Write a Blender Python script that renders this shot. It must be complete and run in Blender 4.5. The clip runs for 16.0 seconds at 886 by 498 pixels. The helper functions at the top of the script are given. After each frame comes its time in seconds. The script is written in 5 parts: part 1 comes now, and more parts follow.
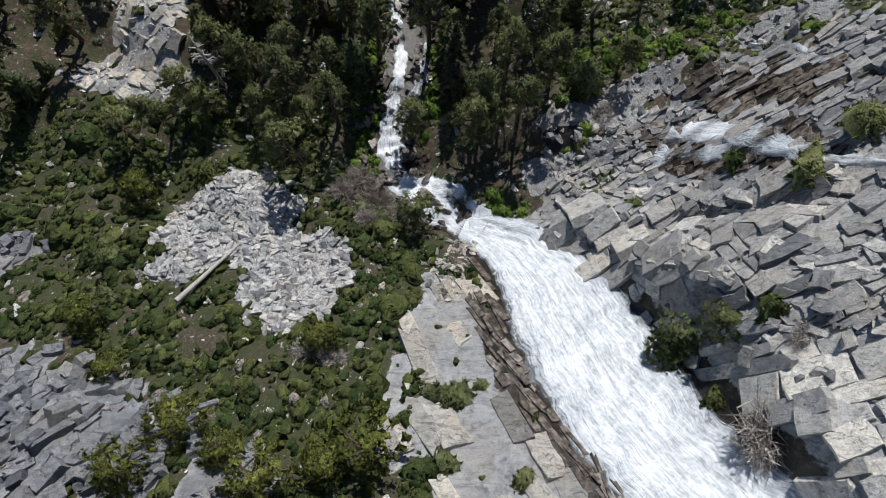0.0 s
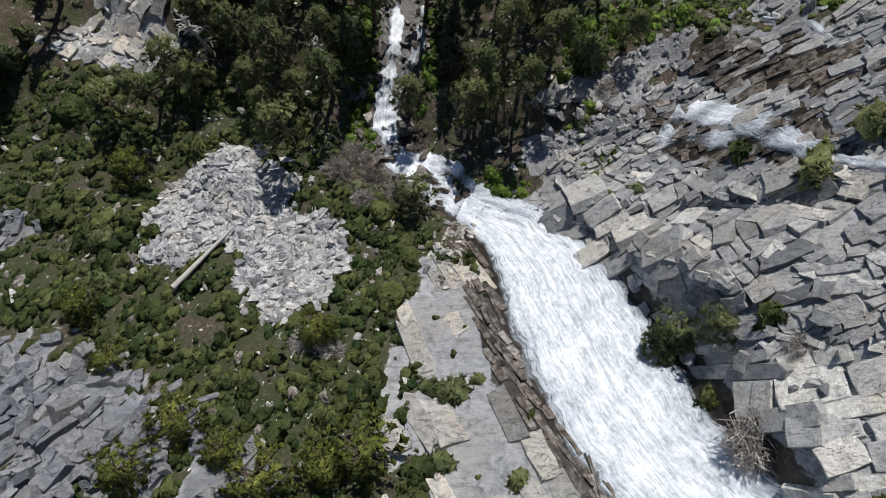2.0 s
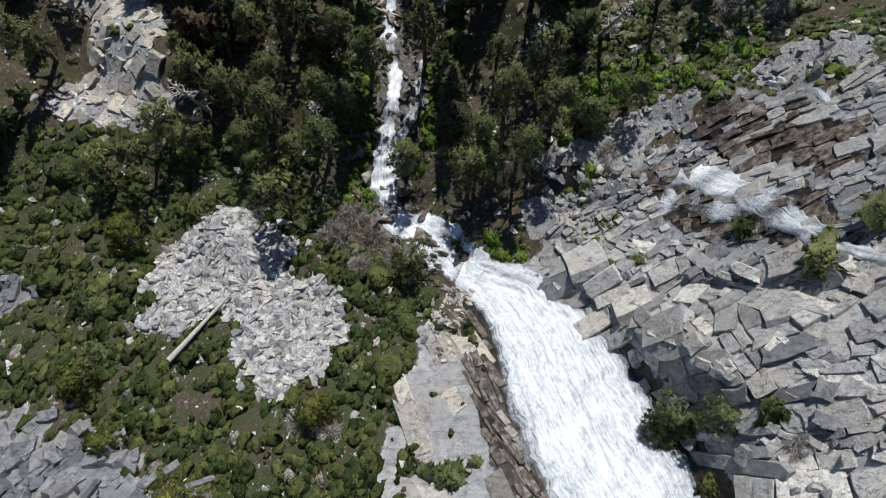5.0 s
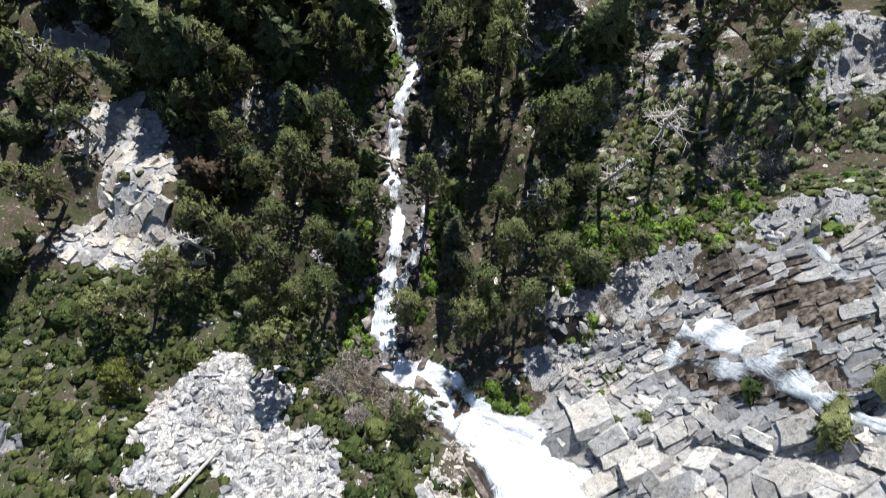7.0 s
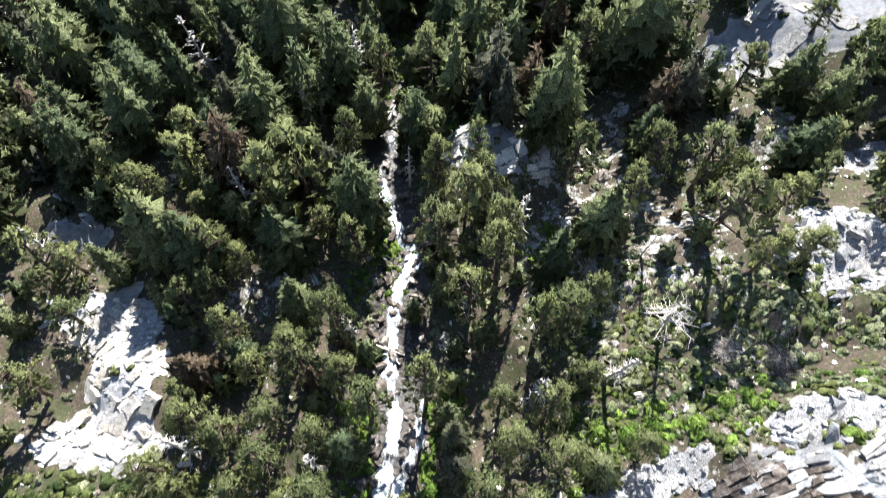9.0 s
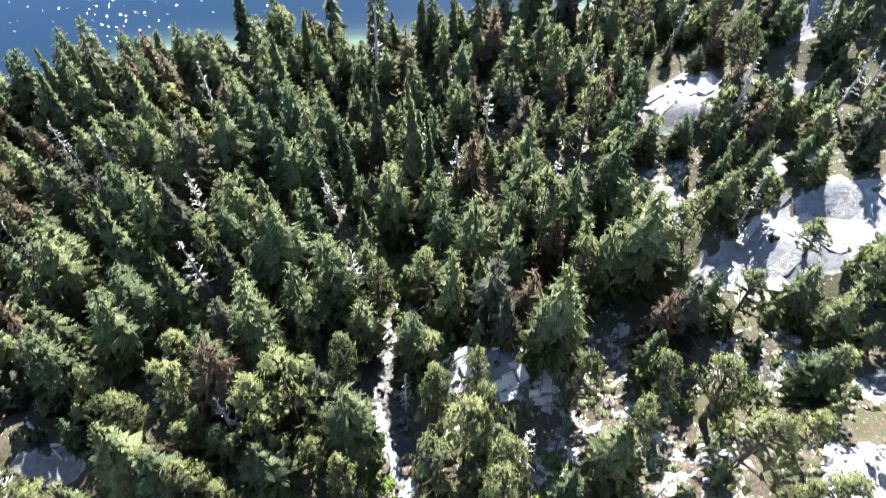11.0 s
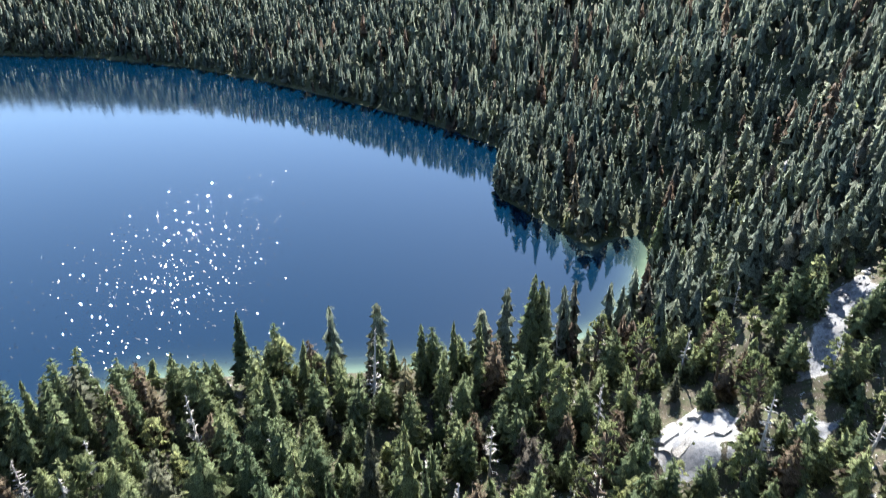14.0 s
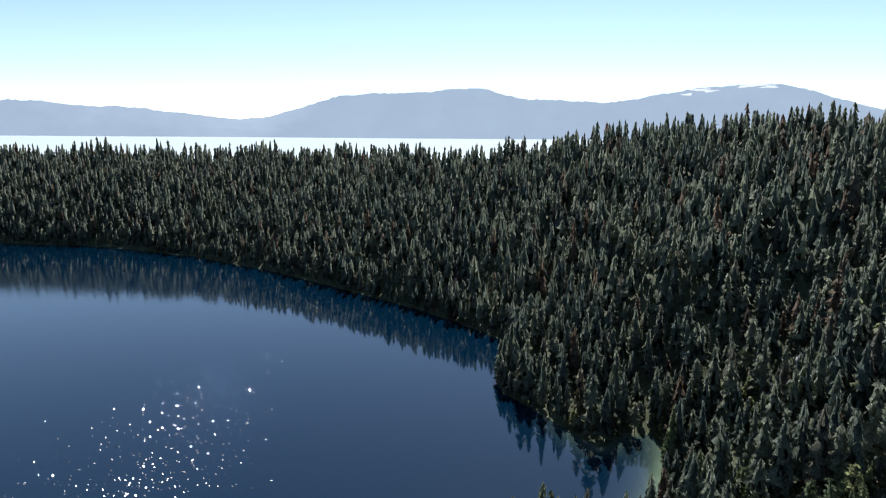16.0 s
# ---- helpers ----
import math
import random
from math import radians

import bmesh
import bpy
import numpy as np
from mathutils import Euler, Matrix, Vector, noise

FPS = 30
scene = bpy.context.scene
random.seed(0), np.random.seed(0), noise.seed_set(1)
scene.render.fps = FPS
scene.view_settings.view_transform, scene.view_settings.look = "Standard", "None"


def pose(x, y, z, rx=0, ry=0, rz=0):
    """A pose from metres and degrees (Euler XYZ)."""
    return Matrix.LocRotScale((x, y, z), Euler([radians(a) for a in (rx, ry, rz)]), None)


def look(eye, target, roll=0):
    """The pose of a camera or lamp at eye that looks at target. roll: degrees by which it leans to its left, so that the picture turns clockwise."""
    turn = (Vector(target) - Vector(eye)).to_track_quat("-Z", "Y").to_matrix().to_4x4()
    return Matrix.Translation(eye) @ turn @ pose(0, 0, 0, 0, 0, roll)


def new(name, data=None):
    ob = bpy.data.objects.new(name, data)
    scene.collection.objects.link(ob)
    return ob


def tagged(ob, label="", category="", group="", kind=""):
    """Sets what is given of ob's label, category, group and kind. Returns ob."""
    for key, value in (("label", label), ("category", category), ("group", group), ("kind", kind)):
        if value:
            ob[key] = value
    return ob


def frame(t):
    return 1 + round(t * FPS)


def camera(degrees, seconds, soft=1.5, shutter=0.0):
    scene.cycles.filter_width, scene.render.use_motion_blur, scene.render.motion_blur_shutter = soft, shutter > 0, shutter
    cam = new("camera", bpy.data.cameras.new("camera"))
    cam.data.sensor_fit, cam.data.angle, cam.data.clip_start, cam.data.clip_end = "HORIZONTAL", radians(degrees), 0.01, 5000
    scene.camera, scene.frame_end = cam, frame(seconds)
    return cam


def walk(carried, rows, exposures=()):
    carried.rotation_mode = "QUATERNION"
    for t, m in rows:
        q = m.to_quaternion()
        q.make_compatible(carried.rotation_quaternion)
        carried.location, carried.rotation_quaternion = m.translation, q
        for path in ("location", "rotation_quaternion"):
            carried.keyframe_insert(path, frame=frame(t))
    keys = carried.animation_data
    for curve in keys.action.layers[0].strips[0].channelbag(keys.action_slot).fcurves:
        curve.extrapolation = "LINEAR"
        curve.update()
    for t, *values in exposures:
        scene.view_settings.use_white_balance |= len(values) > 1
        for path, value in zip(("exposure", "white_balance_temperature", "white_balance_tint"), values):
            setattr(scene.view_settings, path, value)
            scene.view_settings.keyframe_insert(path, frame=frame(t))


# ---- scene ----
cam = camera(66.6, 16.0, soft=0.6, shutter=0.5)
PATH = [
    (0, (-1.134, -3.368, 101.366), (-1.129, -3.02, 99.396), 0.5),
    (0.5, (-1.185, -0.245, 101.367), (-1.176, 0.031, 99.386), 1.4),
    (1, (-1.168, 2.794, 101.377), (-1.158, 2.999, 99.387), 2.6),
    (1.5, (-1.078, 5.671, 101.38), (-1.068, 5.815, 99.385), 3.8),
    (2, (-0.963, 8.377, 101.366), (-0.954, 8.486, 99.369), 4.5),
    (2.5, (-0.828, 10.919, 101.363), (-0.821, 11.001, 99.365), 4.9),
    (3, (-0.654, 13.319, 101.341), (-0.649, 13.374, 99.342), 5.6),
    (3.2, (-0.553, 14.244, 101.321), (-0.548, 14.286, 99.321), 6.2),
    (5.3, (0.917, 23.561, 100.377), (0.901, 23.661, 98.38), -9.4),
    (5.5, (0.989, 24.374, 100.343), (0.972, 24.502, 98.347), -7.8),
    (6, (1.028, 26.242, 100.241), (1.01, 26.448, 98.251), -4.9),
    (6.5, (1.0, 28.07, 100.139), (0.982, 28.365, 98.16), -3.4),
    (7, (1.051, 29.979, 100.058), (1.031, 30.371, 98.097), -2.8),
    (7.5, (1.098, 32.014, 99.999), (1.076, 32.505, 98.06), -2.4),
    (7.6, (1.101, 32.448, 99.996), (1.081, 32.96, 98.063), -2.2),
    (8, (1.091, 34.297, 99.982), (1.069, 34.886, 98.071), -2.0),
    (8.2, (1.068, 35.262, 99.988), (1.047, 35.894, 98.09), -1.9),
    (10.3, (0.644, 45.805, 100.395), (0.641, 46.906, 98.725), -0.6),
    (10.5, (0.611, 46.8, 100.411), (0.609, 47.949, 98.774), -0.6),
    (11, (0.562, 49.282, 100.463), (0.564, 50.547, 98.914), -0.4),
    (11.5, (0.505, 51.746, 100.523), (0.509, 53.121, 99.07), -0.2),
    (11.9, (0.481, 53.713, 100.559), (0.488, 55.172, 99.191), -0.2),
    (12, (0.48, 54.202, 100.564), (0.486, 55.68, 99.216), -0.1),
    (12.5, (0.495, 56.621, 100.603), (0.502, 58.194, 99.368), -0.1),
    (13, (0.532, 58.919, 100.632), (0.539, 60.58, 99.518), -0.0),
    (13.5, (0.63, 61.195, 100.675), (0.637, 62.934, 99.688), 0.0),
    (14, (0.795, 63.485, 100.73), (0.8, 65.293, 99.875), 0.0),
    (14.5, (0.929, 65.765, 100.774), (0.934, 67.632, 100.057), 0.0),
    (15, (1.036, 68.053, 100.807), (1.04, 69.968, 100.231), 0.1),
    (15.5, (1.17, 70.352, 100.837), (1.171, 72.305, 100.405), 0.2),
    (16, (1.3, 72.641, 100.855), (1.3, 74.613, 100.523), 0.4),
]
EXPOSURES = [(0, 0.0), (3.2, -0.03), (5.5, 0.2), (7, 0.85), (8.2, 1.5), (10.3, 2.55), (11, 2.62), (12.5, 2.52), (13.5, 2.35), (14.5, 2.2), (15, 1.8), (15.5, 1.3), (16, 0.85)]
walk(cam, [(t, look(eye, target, roll)) for t, eye, target, roll in PATH], EXPOSURES)

# ---- world, sun ----
SUN_ELEVATION, SUN_AZIMUTH = radians(43), radians(8)
world = bpy.data.worlds.new("sky")
scene.world = world
world.use_nodes = True
wn, wl = world.node_tree.nodes, world.node_tree.links
sky = wn.new("ShaderNodeTexSky")
sky.sky_type, sky.sun_disc = "NISHITA", False
sky.sun_elevation, sky.sun_rotation = SUN_ELEVATION, SUN_AZIMUTH
sky.altitude, sky.air_density, sky.dust_density, sky.ozone_density = 2000, 1.0, 0.38, 1.3
wl.new(sky.outputs[0], wn["Background"].inputs[0])
wn["Background"].inputs[1].default_value = 0.085
sun = new("sun", bpy.data.lights.new("sun", "SUN"))
sun.data.energy, sun.data.angle, sun.data.color = 4.7, radians(0.53), (1.0, 0.97, 0.935)
sun.matrix_world = look((math.sin(SUN_AZIMUTH) * 800, math.cos(SUN_AZIMUTH) * 800, math.tan(SUN_ELEVATION) * 800), (0, 0, 0))


# ---- materials ----
class Mat:
    """A node material: short calls for the nodes."""

    def __init__(self, name):
        self.m = bpy.data.materials.new(name)
        self.m.use_nodes = True
        self.n, self.l = self.m.node_tree.nodes, self.m.node_tree.links
        self.b, self.out = self.n["Principled BSDF"], self.n["Material Output"]
        self.b.inputs["Specular IOR Level"].default_value = 0.25

    def add(self, kind, **values):
        node = self.n.new("ShaderNode" + kind)
        for k, v in values.items():
            if k in node.inputs:
                self.put(v, node.inputs[k])
        return node

    def put(self, v, socket):
        if isinstance(v, bpy.types.NodeSocket):
            self.l.new(v, socket)
        elif isinstance(v, tuple) and len(v) == 3 and socket.type == "RGBA":
            socket.default_value = (*v, 1)
        else:
            socket.default_value = v

    def place(self, stretch=(1, 1, 1), turn=0.0):
        co = self.n.new("ShaderNodeNewGeometry").outputs["Position"]
        return self.add("Mapping", Vector=co, Scale=stretch, Rotation=(0, 0, turn)).outputs[0]

    def noise(self, scale, detail=5.0, rough=0.6, at=None, distortion=0.0):
        node = self.add("TexNoise", Scale=scale, Detail=detail, Roughness=rough, Distortion=distortion)
        self.put(at if at is not None else self.place(), node.inputs["Vector"])
        return node.outputs[0]

    def cracks(self, scale, at=None, rand=1.0):
        node = self.n.new("ShaderNodeTexVoronoi")
        node.feature = "DISTANCE_TO_EDGE"
        node.inputs["Scale"].default_value, node.inputs["Randomness"].default_value = scale, rand
        self.put(at if at is not None else self.place(), node.inputs["Vector"])
        return node.outputs["Distance"]

    def ramp(self, v, *stops):
        node = self.n.new("ShaderNodeValToRGB")
        e = node.color_ramp.elements
        while len(e) < len(stops):
            e.new(0.5)
        for k, (p, c) in zip(e, stops):
            k.position, k.color = p, (*(c if isinstance(c, tuple) else (c, c, c)), 1)
        self.put(v, node.inputs[0])
        return node.outputs[0]

    def mix(self, f, a, b, how="MIX"):
        node = self.n.new("ShaderNodeMix")
        node.data_type, node.blend_type = "RGBA", how
        self.put(f, node.inputs[0])
        self.put(a, node.inputs[6])
        self.put(b, node.inputs[7])
        return node.outputs[2]

    def maths(self, how, a, b=0.0):
        node = self.n.new("ShaderNodeMath")
        node.operation = how
        self.put(a, node.inputs[0])
        self.put(b, node.inputs[1])
        return node.outputs[0]

    def attr(self, name):
        node = self.n.new("ShaderNodeAttribute")
        node.attribute_name = name
        return node

    def bump(self, v, strength, distance):
        node = self.add("Bump", Strength=strength, Distance=distance, Height=v)
        self.put(node.outputs[0], self.b.inputs["Normal"])
        return node

    def base(self, colour, rough):
        self.put(colour, self.b.inputs["Base Color"])
        self.put(rough, self.b.inputs["Roughness"])
        return self.m


def granite(m, grain=1.0):
    """Colour and relief of pale weathered granite."""
    big = m.noise(0.16, 4, 0.55)
    mid = m.noise(0.9, 6, 0.65)
    fine = m.noise(9.0, 3, 0.7)
    c = m.ramp(mid, (0.28, (0.24, 0.245, 0.255)), (0.5, (0.44, 0.44, 0.435)), (0.72, (0.58, 0.575, 0.56)))
    c = m.mix(m.ramp(big, (0.46, 0.0), (0.66, 0.6)), c, (0.45, 0.41, 0.35))
    c = m.mix(m.ramp(m.noise(0.5, 5, 0.7, m.place((1, 1, 1), 0.5)), (0.56, 0.0), (0.68, 0.7)), c, (0.13, 0.13, 0.135))
    c = m.mix(m.ramp(fine, (0.36, 0.6), (0.52, 0.0)), c, (0.12, 0.12, 0.118))
    return c, mid, fine


def make_rock(name="granite", shade=(1, 1, 1)):
    m = Mat(name)
    c, mid, fine = granite(m)
    r = m.n.new("ShaderNodeObjectInfo").outputs["Random"]
    i = m.n.new("ShaderNodeNewGeometry").outputs["Random Per Island"]
    v = m.maths("FRACT", m.maths("ADD", r, i))
    c = m.mix(1.0, c, m.ramp(v, (0.0, (0.45, 0.465, 0.49)), (0.25, (0.85, 0.86, 0.87)), (0.7, (1.15, 1.14, 1.11)), (1.0, (1.32, 1.29, 1.23))), "MULTIPLY")
    vein = m.maths("ABSOLUTE", m.maths("SUBTRACT", m.noise(0.45, 5, 0.6, m.place((0.5, 1.6, 1), 0.5), 0.6), 0.5))
    split = m.ramp(vein, (0.0, 0.0), (0.010, 1.0))
    c = m.mix(m.maths("MULTIPLY", m.maths("SUBTRACT", 1.0, split), 0.6), c, (0.07, 0.068, 0.065))
    c = m.mix(m.ramp(m.noise(2.6, 5, 0.75), (0.36, 0.65), (0.47, 0.0)), c, (0.15, 0.15, 0.155))
    c = m.mix(1.0, c, shade, "MULTIPLY")
    m.bump(m.maths("ADD", mid, m.maths("ADD", m.maths("MULTIPLY", fine, 0.3), m.maths("MULTIPLY", split, 0.4))), 0.9, 0.35)
    return m.base(c, 0.85)


def make_wet_rock():
    m = Mat("wet_granite")
    n = m.noise(0.8, 6, 0.65, m.place((1, 1, 1), 0.6))
    c = m.ramp(n, (0.3, (0.022, 0.019, 0.017)), (0.5, (0.09, 0.074, 0.06)), (0.72, (0.28, 0.25, 0.22)))
    m.bump(n, 0.7, 0.2)
    return m.base(c, m.ramp(n, (0.3, 0.15), (0.8, 0.5)))


def make_ground():
    m = Mat("hillside")
    stone, mid, fine = granite(m)
    # Darkens the stone: real lichen, and shade put into the colour.
    stone = m.mix(m.attr("lichen_shade").outputs["Fac"], stone, m.mix(1.0, stone, (0.42, 0.44, 0.48), "MULTIPLY"))
    cover = m.attr("cover")
    split = m.n.new("ShaderNodeSeparateColor")
    m.l.new(cover.outputs["Color"], split.inputs[0])
    bare, gravel, wet = split.outputs
    patch = m.noise(0.35, 6, 0.65)
    soil = m.ramp(m.noise(1.7, 6, 0.7), (0.3, (0.022, 0.018, 0.013)), (0.55, (0.075, 0.058, 0.042)), (0.75, (0.17, 0.145, 0.115)))
    moss = m.ramp(m.noise(3.1, 4, 0.7), (0.3, (0.014, 0.02, 0.007)), (0.7, (0.055, 0.068, 0.024)))
    soil = m.mix(m.ramp(patch, (0.45, 0.0), (0.58, 0.8)), soil, moss)
    soil = m.mix(m.maths("MULTIPLY", m.attr("green").outputs["Fac"], 0.9), soil, moss)
    soil = m.mix(m.ramp(m.noise(0.8, 6, 0.75), (0.60, 0.0), (0.65, 0.9)), soil, stone)
    pebbles = m.cracks(2.2)
    gravelly = m.mix(m.ramp(pebbles, (0.0, 0.85), (0.12, 0.0)), stone, (0.05, 0.048, 0.045))
    bent = m.add("VectorMath").outputs[0]
    bent.node.inputs[0].default_value = (0, 0, 0)
    m.l.new(m.place((0.6, 1.9, 1), -0.5), bent.node.inputs[0])
    m.l.new(m.add("TexNoise", Scale=0.5, Detail=4.0, Vector=m.place()).outputs[1], bent.node.inputs[1])
    joint = m.cracks(0.30, bent)
    streak = m.noise(0.5, 6, 0.7, m.place((0.35, 2.2, 1), -0.5), 0.4)
    slab = m.mix(m.ramp(streak, (0.36, 0.75), (0.46, 0.0)), stone, (0.14, 0.135, 0.13))
    slab = m.mix(m.ramp(joint, (0.0, 0.6), (0.012, 0.0)), slab, (0.09, 0.088, 0.085))
    edge = m.maths("ADD", bare, m.maths("MULTIPLY", m.maths("SUBTRACT", patch, 0.5), 1.6))
    c = m.mix(m.ramp(edge, (0.42, 0.0), (0.56, 1.0)), soil, slab)
    edge2 = m.maths("ADD", gravel, m.maths("MULTIPLY", m.maths("SUBTRACT", patch, 0.5), 1.4))
    c = m.mix(m.ramp(edge2, (0.42, 0.0), (0.56, 1.0)), c, gravelly)
    damp = m.ramp(m.noise(0.9, 5, 0.65, m.place((1, 1, 1), 0.5)), (0.3, (0.008, 0.007, 0.006)), (0.55, (0.028, 0.023, 0.019)), (0.75, (0.10, 0.085, 0.07)))
    edge3 = m.ramp(m.maths("ADD", wet, m.maths("MULTIPLY", m.maths("SUBTRACT", m.noise(0.6, 5, 0.7), 0.5), 1.3)), (0.42, 0.0), (0.55, 1.0))
    c = m.mix(edge3, c, damp)
    relief = m.maths("ADD", m.maths("MULTIPLY", mid, 1.0), m.maths("MULTIPLY", streak, bare))
    m.bump(relief, 0.8, 0.25)
    return m.base(c, m.ramp(edge3, (0.0, 0.9), (1.0, 0.3)))


def make_leaves(name, dark, light, brown=0.0, clear=0.25, spread=(0.55, 0.95, 1.5), grain=4.0):
    """Needles or leaves: varied from tree to tree, and from tuft to tuft."""
    m = Mat(name)
    geo = m.n.new("ShaderNodeNewGeometry")
    tree = m.maths("FRACT", m.maths("ADD", m.n.new("ShaderNodeObjectInfo").outputs["Random"], m.attr("tint").outputs["Fac"]))
    c = m.mix(m.ramp(tree, (0.0, 0.0), (0.9, 1.0)), dark, light)
    if brown:
        c = m.mix(m.ramp(tree, (1 - brown, 0.0), (1 - brown + 0.01, 0.9)), c, (0.16, 0.115, 0.085))
        c = m.mix(m.ramp(m.maths("FRACT", m.maths("MULTIPLY", tree, 17.0)), (0.93, 0.0), (0.94, 0.7)), c, (0.11, 0.105, 0.09))
    c = m.mix(1.0, c, m.ramp(geo.outputs["Random Per Island"], (0.0, spread[0]), (0.5, spread[1]), (1.0, spread[2])), "MULTIPLY")
    c = m.mix(1.0, c, m.ramp(m.noise(0.7, 3, 0.6), (0.3, 0.7), (0.7, 1.25)), "MULTIPLY")
    sprig = m.noise(grain, 3, 0.75)
    c = m.mix(1.0, c, m.ramp(sprig, (0.34, 0.3), (0.5, 0.95), (0.66, 1.75)), "MULTIPLY")
    m.bump(sprig, 0.8, 0.5 / grain)
    m.b.inputs["Specular IOR Level"].default_value = 0.1
    m.base(c, 0.65)
    thin = m.add("BsdfTranslucent", Color=c)
    both = m.n.new("ShaderNodeMixShader")
    both.inputs[0].default_value = clear
    m.l.new(m.b.outputs[0], both.inputs[1])
    m.l.new(thin.outputs[0], both.inputs[2])
    m.l.new(both.outputs[0], m.out.inputs[0])
    return m.m


def make_wood(name, dark, light):
    m = Mat(name)
    n = m.noise(1.2, 5, 0.7, m.place((3, 3, 0.5)))
    c = m.ramp(n, (0.3, dark), (0.7, light))
    m.bump(n, 0.5, 0.05)
    return m.base(c, 0.9)


def make_white_water():
    """Foam that thins into clear streaks towards its edges; u runs across, v down the fall in metres."""
    m = Mat("white_water")
    uv = m.n.new("ShaderNodeUVMap").outputs[0]
    part = m.n.new("ShaderNodeSeparateXYZ")
    m.l.new(uv, part.inputs[0])
    across = m.maths("ABSOLUTE", m.maths("SUBTRACT", m.maths("MULTIPLY", part.outputs[0], 2.0), 1.0))
    foam = m.attr("foam").outputs["Fac"]
    wide = m.noise(1.0, 6, 0.7, m.add("Mapping", Vector=uv, Scale=(20, 0.2, 1)).outputs[0], 0.15)
    thin = m.noise(1.0, 4, 0.75, m.add("Mapping", Vector=uv, Scale=(70, 0.3, 1)).outputs[0], 0.1)
    streak = m.maths("ADD", m.maths("MULTIPLY", wide, 0.5), m.maths("MULTIPLY", thin, 0.5))
    clump = m.noise(0.4, 7, 0.7, m.place(), 0.5)
    body = m.maths("ADD", m.maths("MULTIPLY", streak, 0.95), m.maths("MULTIPLY", clump, 0.3))
    froth = m.noise(1.7, 6, 0.75, m.place((1, 1, 1), 0.95))
    body = m.maths("ADD", body, m.maths("MULTIPLY", m.maths("SUBTRACT", froth, 0.5), 0.38))
    body = m.maths("ADD", body, m.maths("SUBTRACT", foam, m.maths("MULTIPLY", m.maths("POWER", across, 8.0), 0.5)))
    cover = m.ramp(body, (0.52, 0.0), (0.72, 0.55), (0.95, 1.0))
    c = m.ramp(body, (0.5, (0.26, 0.30, 0.33)), (0.74, (0.56, 0.61, 0.66)), (1.0, (0.82, 0.84, 0.86)))
    m.bump(body, 0.6, 0.25)
    m.base(c, 0.5)
    clear = m.n.new("ShaderNodeBsdfTransparent")
    both = m.n.new("ShaderNodeMixShader")
    m.l.new(cover, both.inputs[0])
    m.l.new(clear.outputs[0], both.inputs[1])
    m.l.new(m.b.outputs[0], both.inputs[2])
    m.l.new(both.outputs[0], m.out.inputs[0])
    return m.m


def make_lake(name, rough):
    m = Mat(name)
    shallow = m.attr("shallow").outputs["Fac"]
    c = m.mix(shallow, (0.0, 0.0085, 0.022), (0.12, 0.17, 0.11))
    small = m.noise(0.9, 3, 0.6, m.place((1.0, 0.7, 1)))
    patch = m.ramp(m.noise(0.006, 3, 0.5, m.place((1.0, 0.6, 1), 0.4)), (0.45, 0.12), (0.62, 1.0))
    m.bump(m.maths("MULTIPLY", small, m.maths("MULTIPLY", patch, 0.045)), 1.0, 0.45)
    m.b.inputs["IOR"].default_value, m.b.inputs["Specular IOR Level"].default_value = 1.33, 0.95
    return m.base(c, rough)


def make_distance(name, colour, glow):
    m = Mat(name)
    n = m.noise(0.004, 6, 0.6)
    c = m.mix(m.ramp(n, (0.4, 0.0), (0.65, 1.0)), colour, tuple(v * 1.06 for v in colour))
    # Haze is painted: the pale colour glows by itself.
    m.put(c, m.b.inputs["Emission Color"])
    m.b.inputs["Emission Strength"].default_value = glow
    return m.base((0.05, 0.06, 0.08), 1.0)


PALE_ROCK = make_rock("broken_granite", (0.8, 0.8, 0.81))
SCREE_ROCK = make_rock("scree_granite", (1.08, 1.08, 1.09))
TAN_ROCK = make_rock("stained_granite", (1.05, 1.0, 0.92))
DULL_ROCK = make_rock("weathered_granite", (0.8, 0.79, 0.78))
# Dark with lichen on the left outcrop; on the far scree it paints shade.
LICHEN_SHADE_ROCK = make_rock("lichen_shade_granite", (0.52, 0.535, 0.58))
ROCK, WET_ROCK, GROUND = make_rock("granite", (1.28, 1.26, 1.22)), make_wet_rock(), make_ground()
FIR = make_leaves("fir_needles", (0.11, 0.15, 0.082), (0.23, 0.262, 0.13), 0.08, 0.58, (0.8, 1.0, 1.2), 3.2)
PINE = make_leaves("pine_needles", (0.15, 0.182, 0.082), (0.25, 0.272, 0.12), 0.0, 0.5, (0.8, 1.0, 1.2), 6.0)
BRUSH = make_leaves("brush_leaves", (0.028, 0.047, 0.015), (0.09, 0.102, 0.035), 0.0, 0.15, (0.75, 1.0, 1.25), 6.0)
SCRUB = make_leaves("scrub_leaves", (0.115, 0.14, 0.07), (0.24, 0.25, 0.15), 0.0, 0.35, (0.7, 1.0, 1.25))
FRESH = make_leaves("fresh_leaves", (0.085, 0.145, 0.028), (0.15, 0.22, 0.045), 0.0, 0.35)
YOUNG_PINE = make_leaves("young_pine_needles", (0.105, 0.125, 0.028), (0.165, 0.18, 0.045), 0.0, 0.3, (0.7, 1.0, 1.3))
# Bluish, lightened needles: distance haze painted into the foliage colour.
FAR_FIR = make_leaves("hazed_fir_needles", (0.112, 0.148, 0.128), (0.23, 0.265, 0.2), 0.07, 0.62, (0.8, 1.0, 1.2), 2.2)
FAR_PINE = make_leaves("hazed_pine_needles", (0.13, 0.16, 0.13), (0.245, 0.27, 0.195), 0.05, 0.62, (0.8, 1.0, 1.2), 2.2)
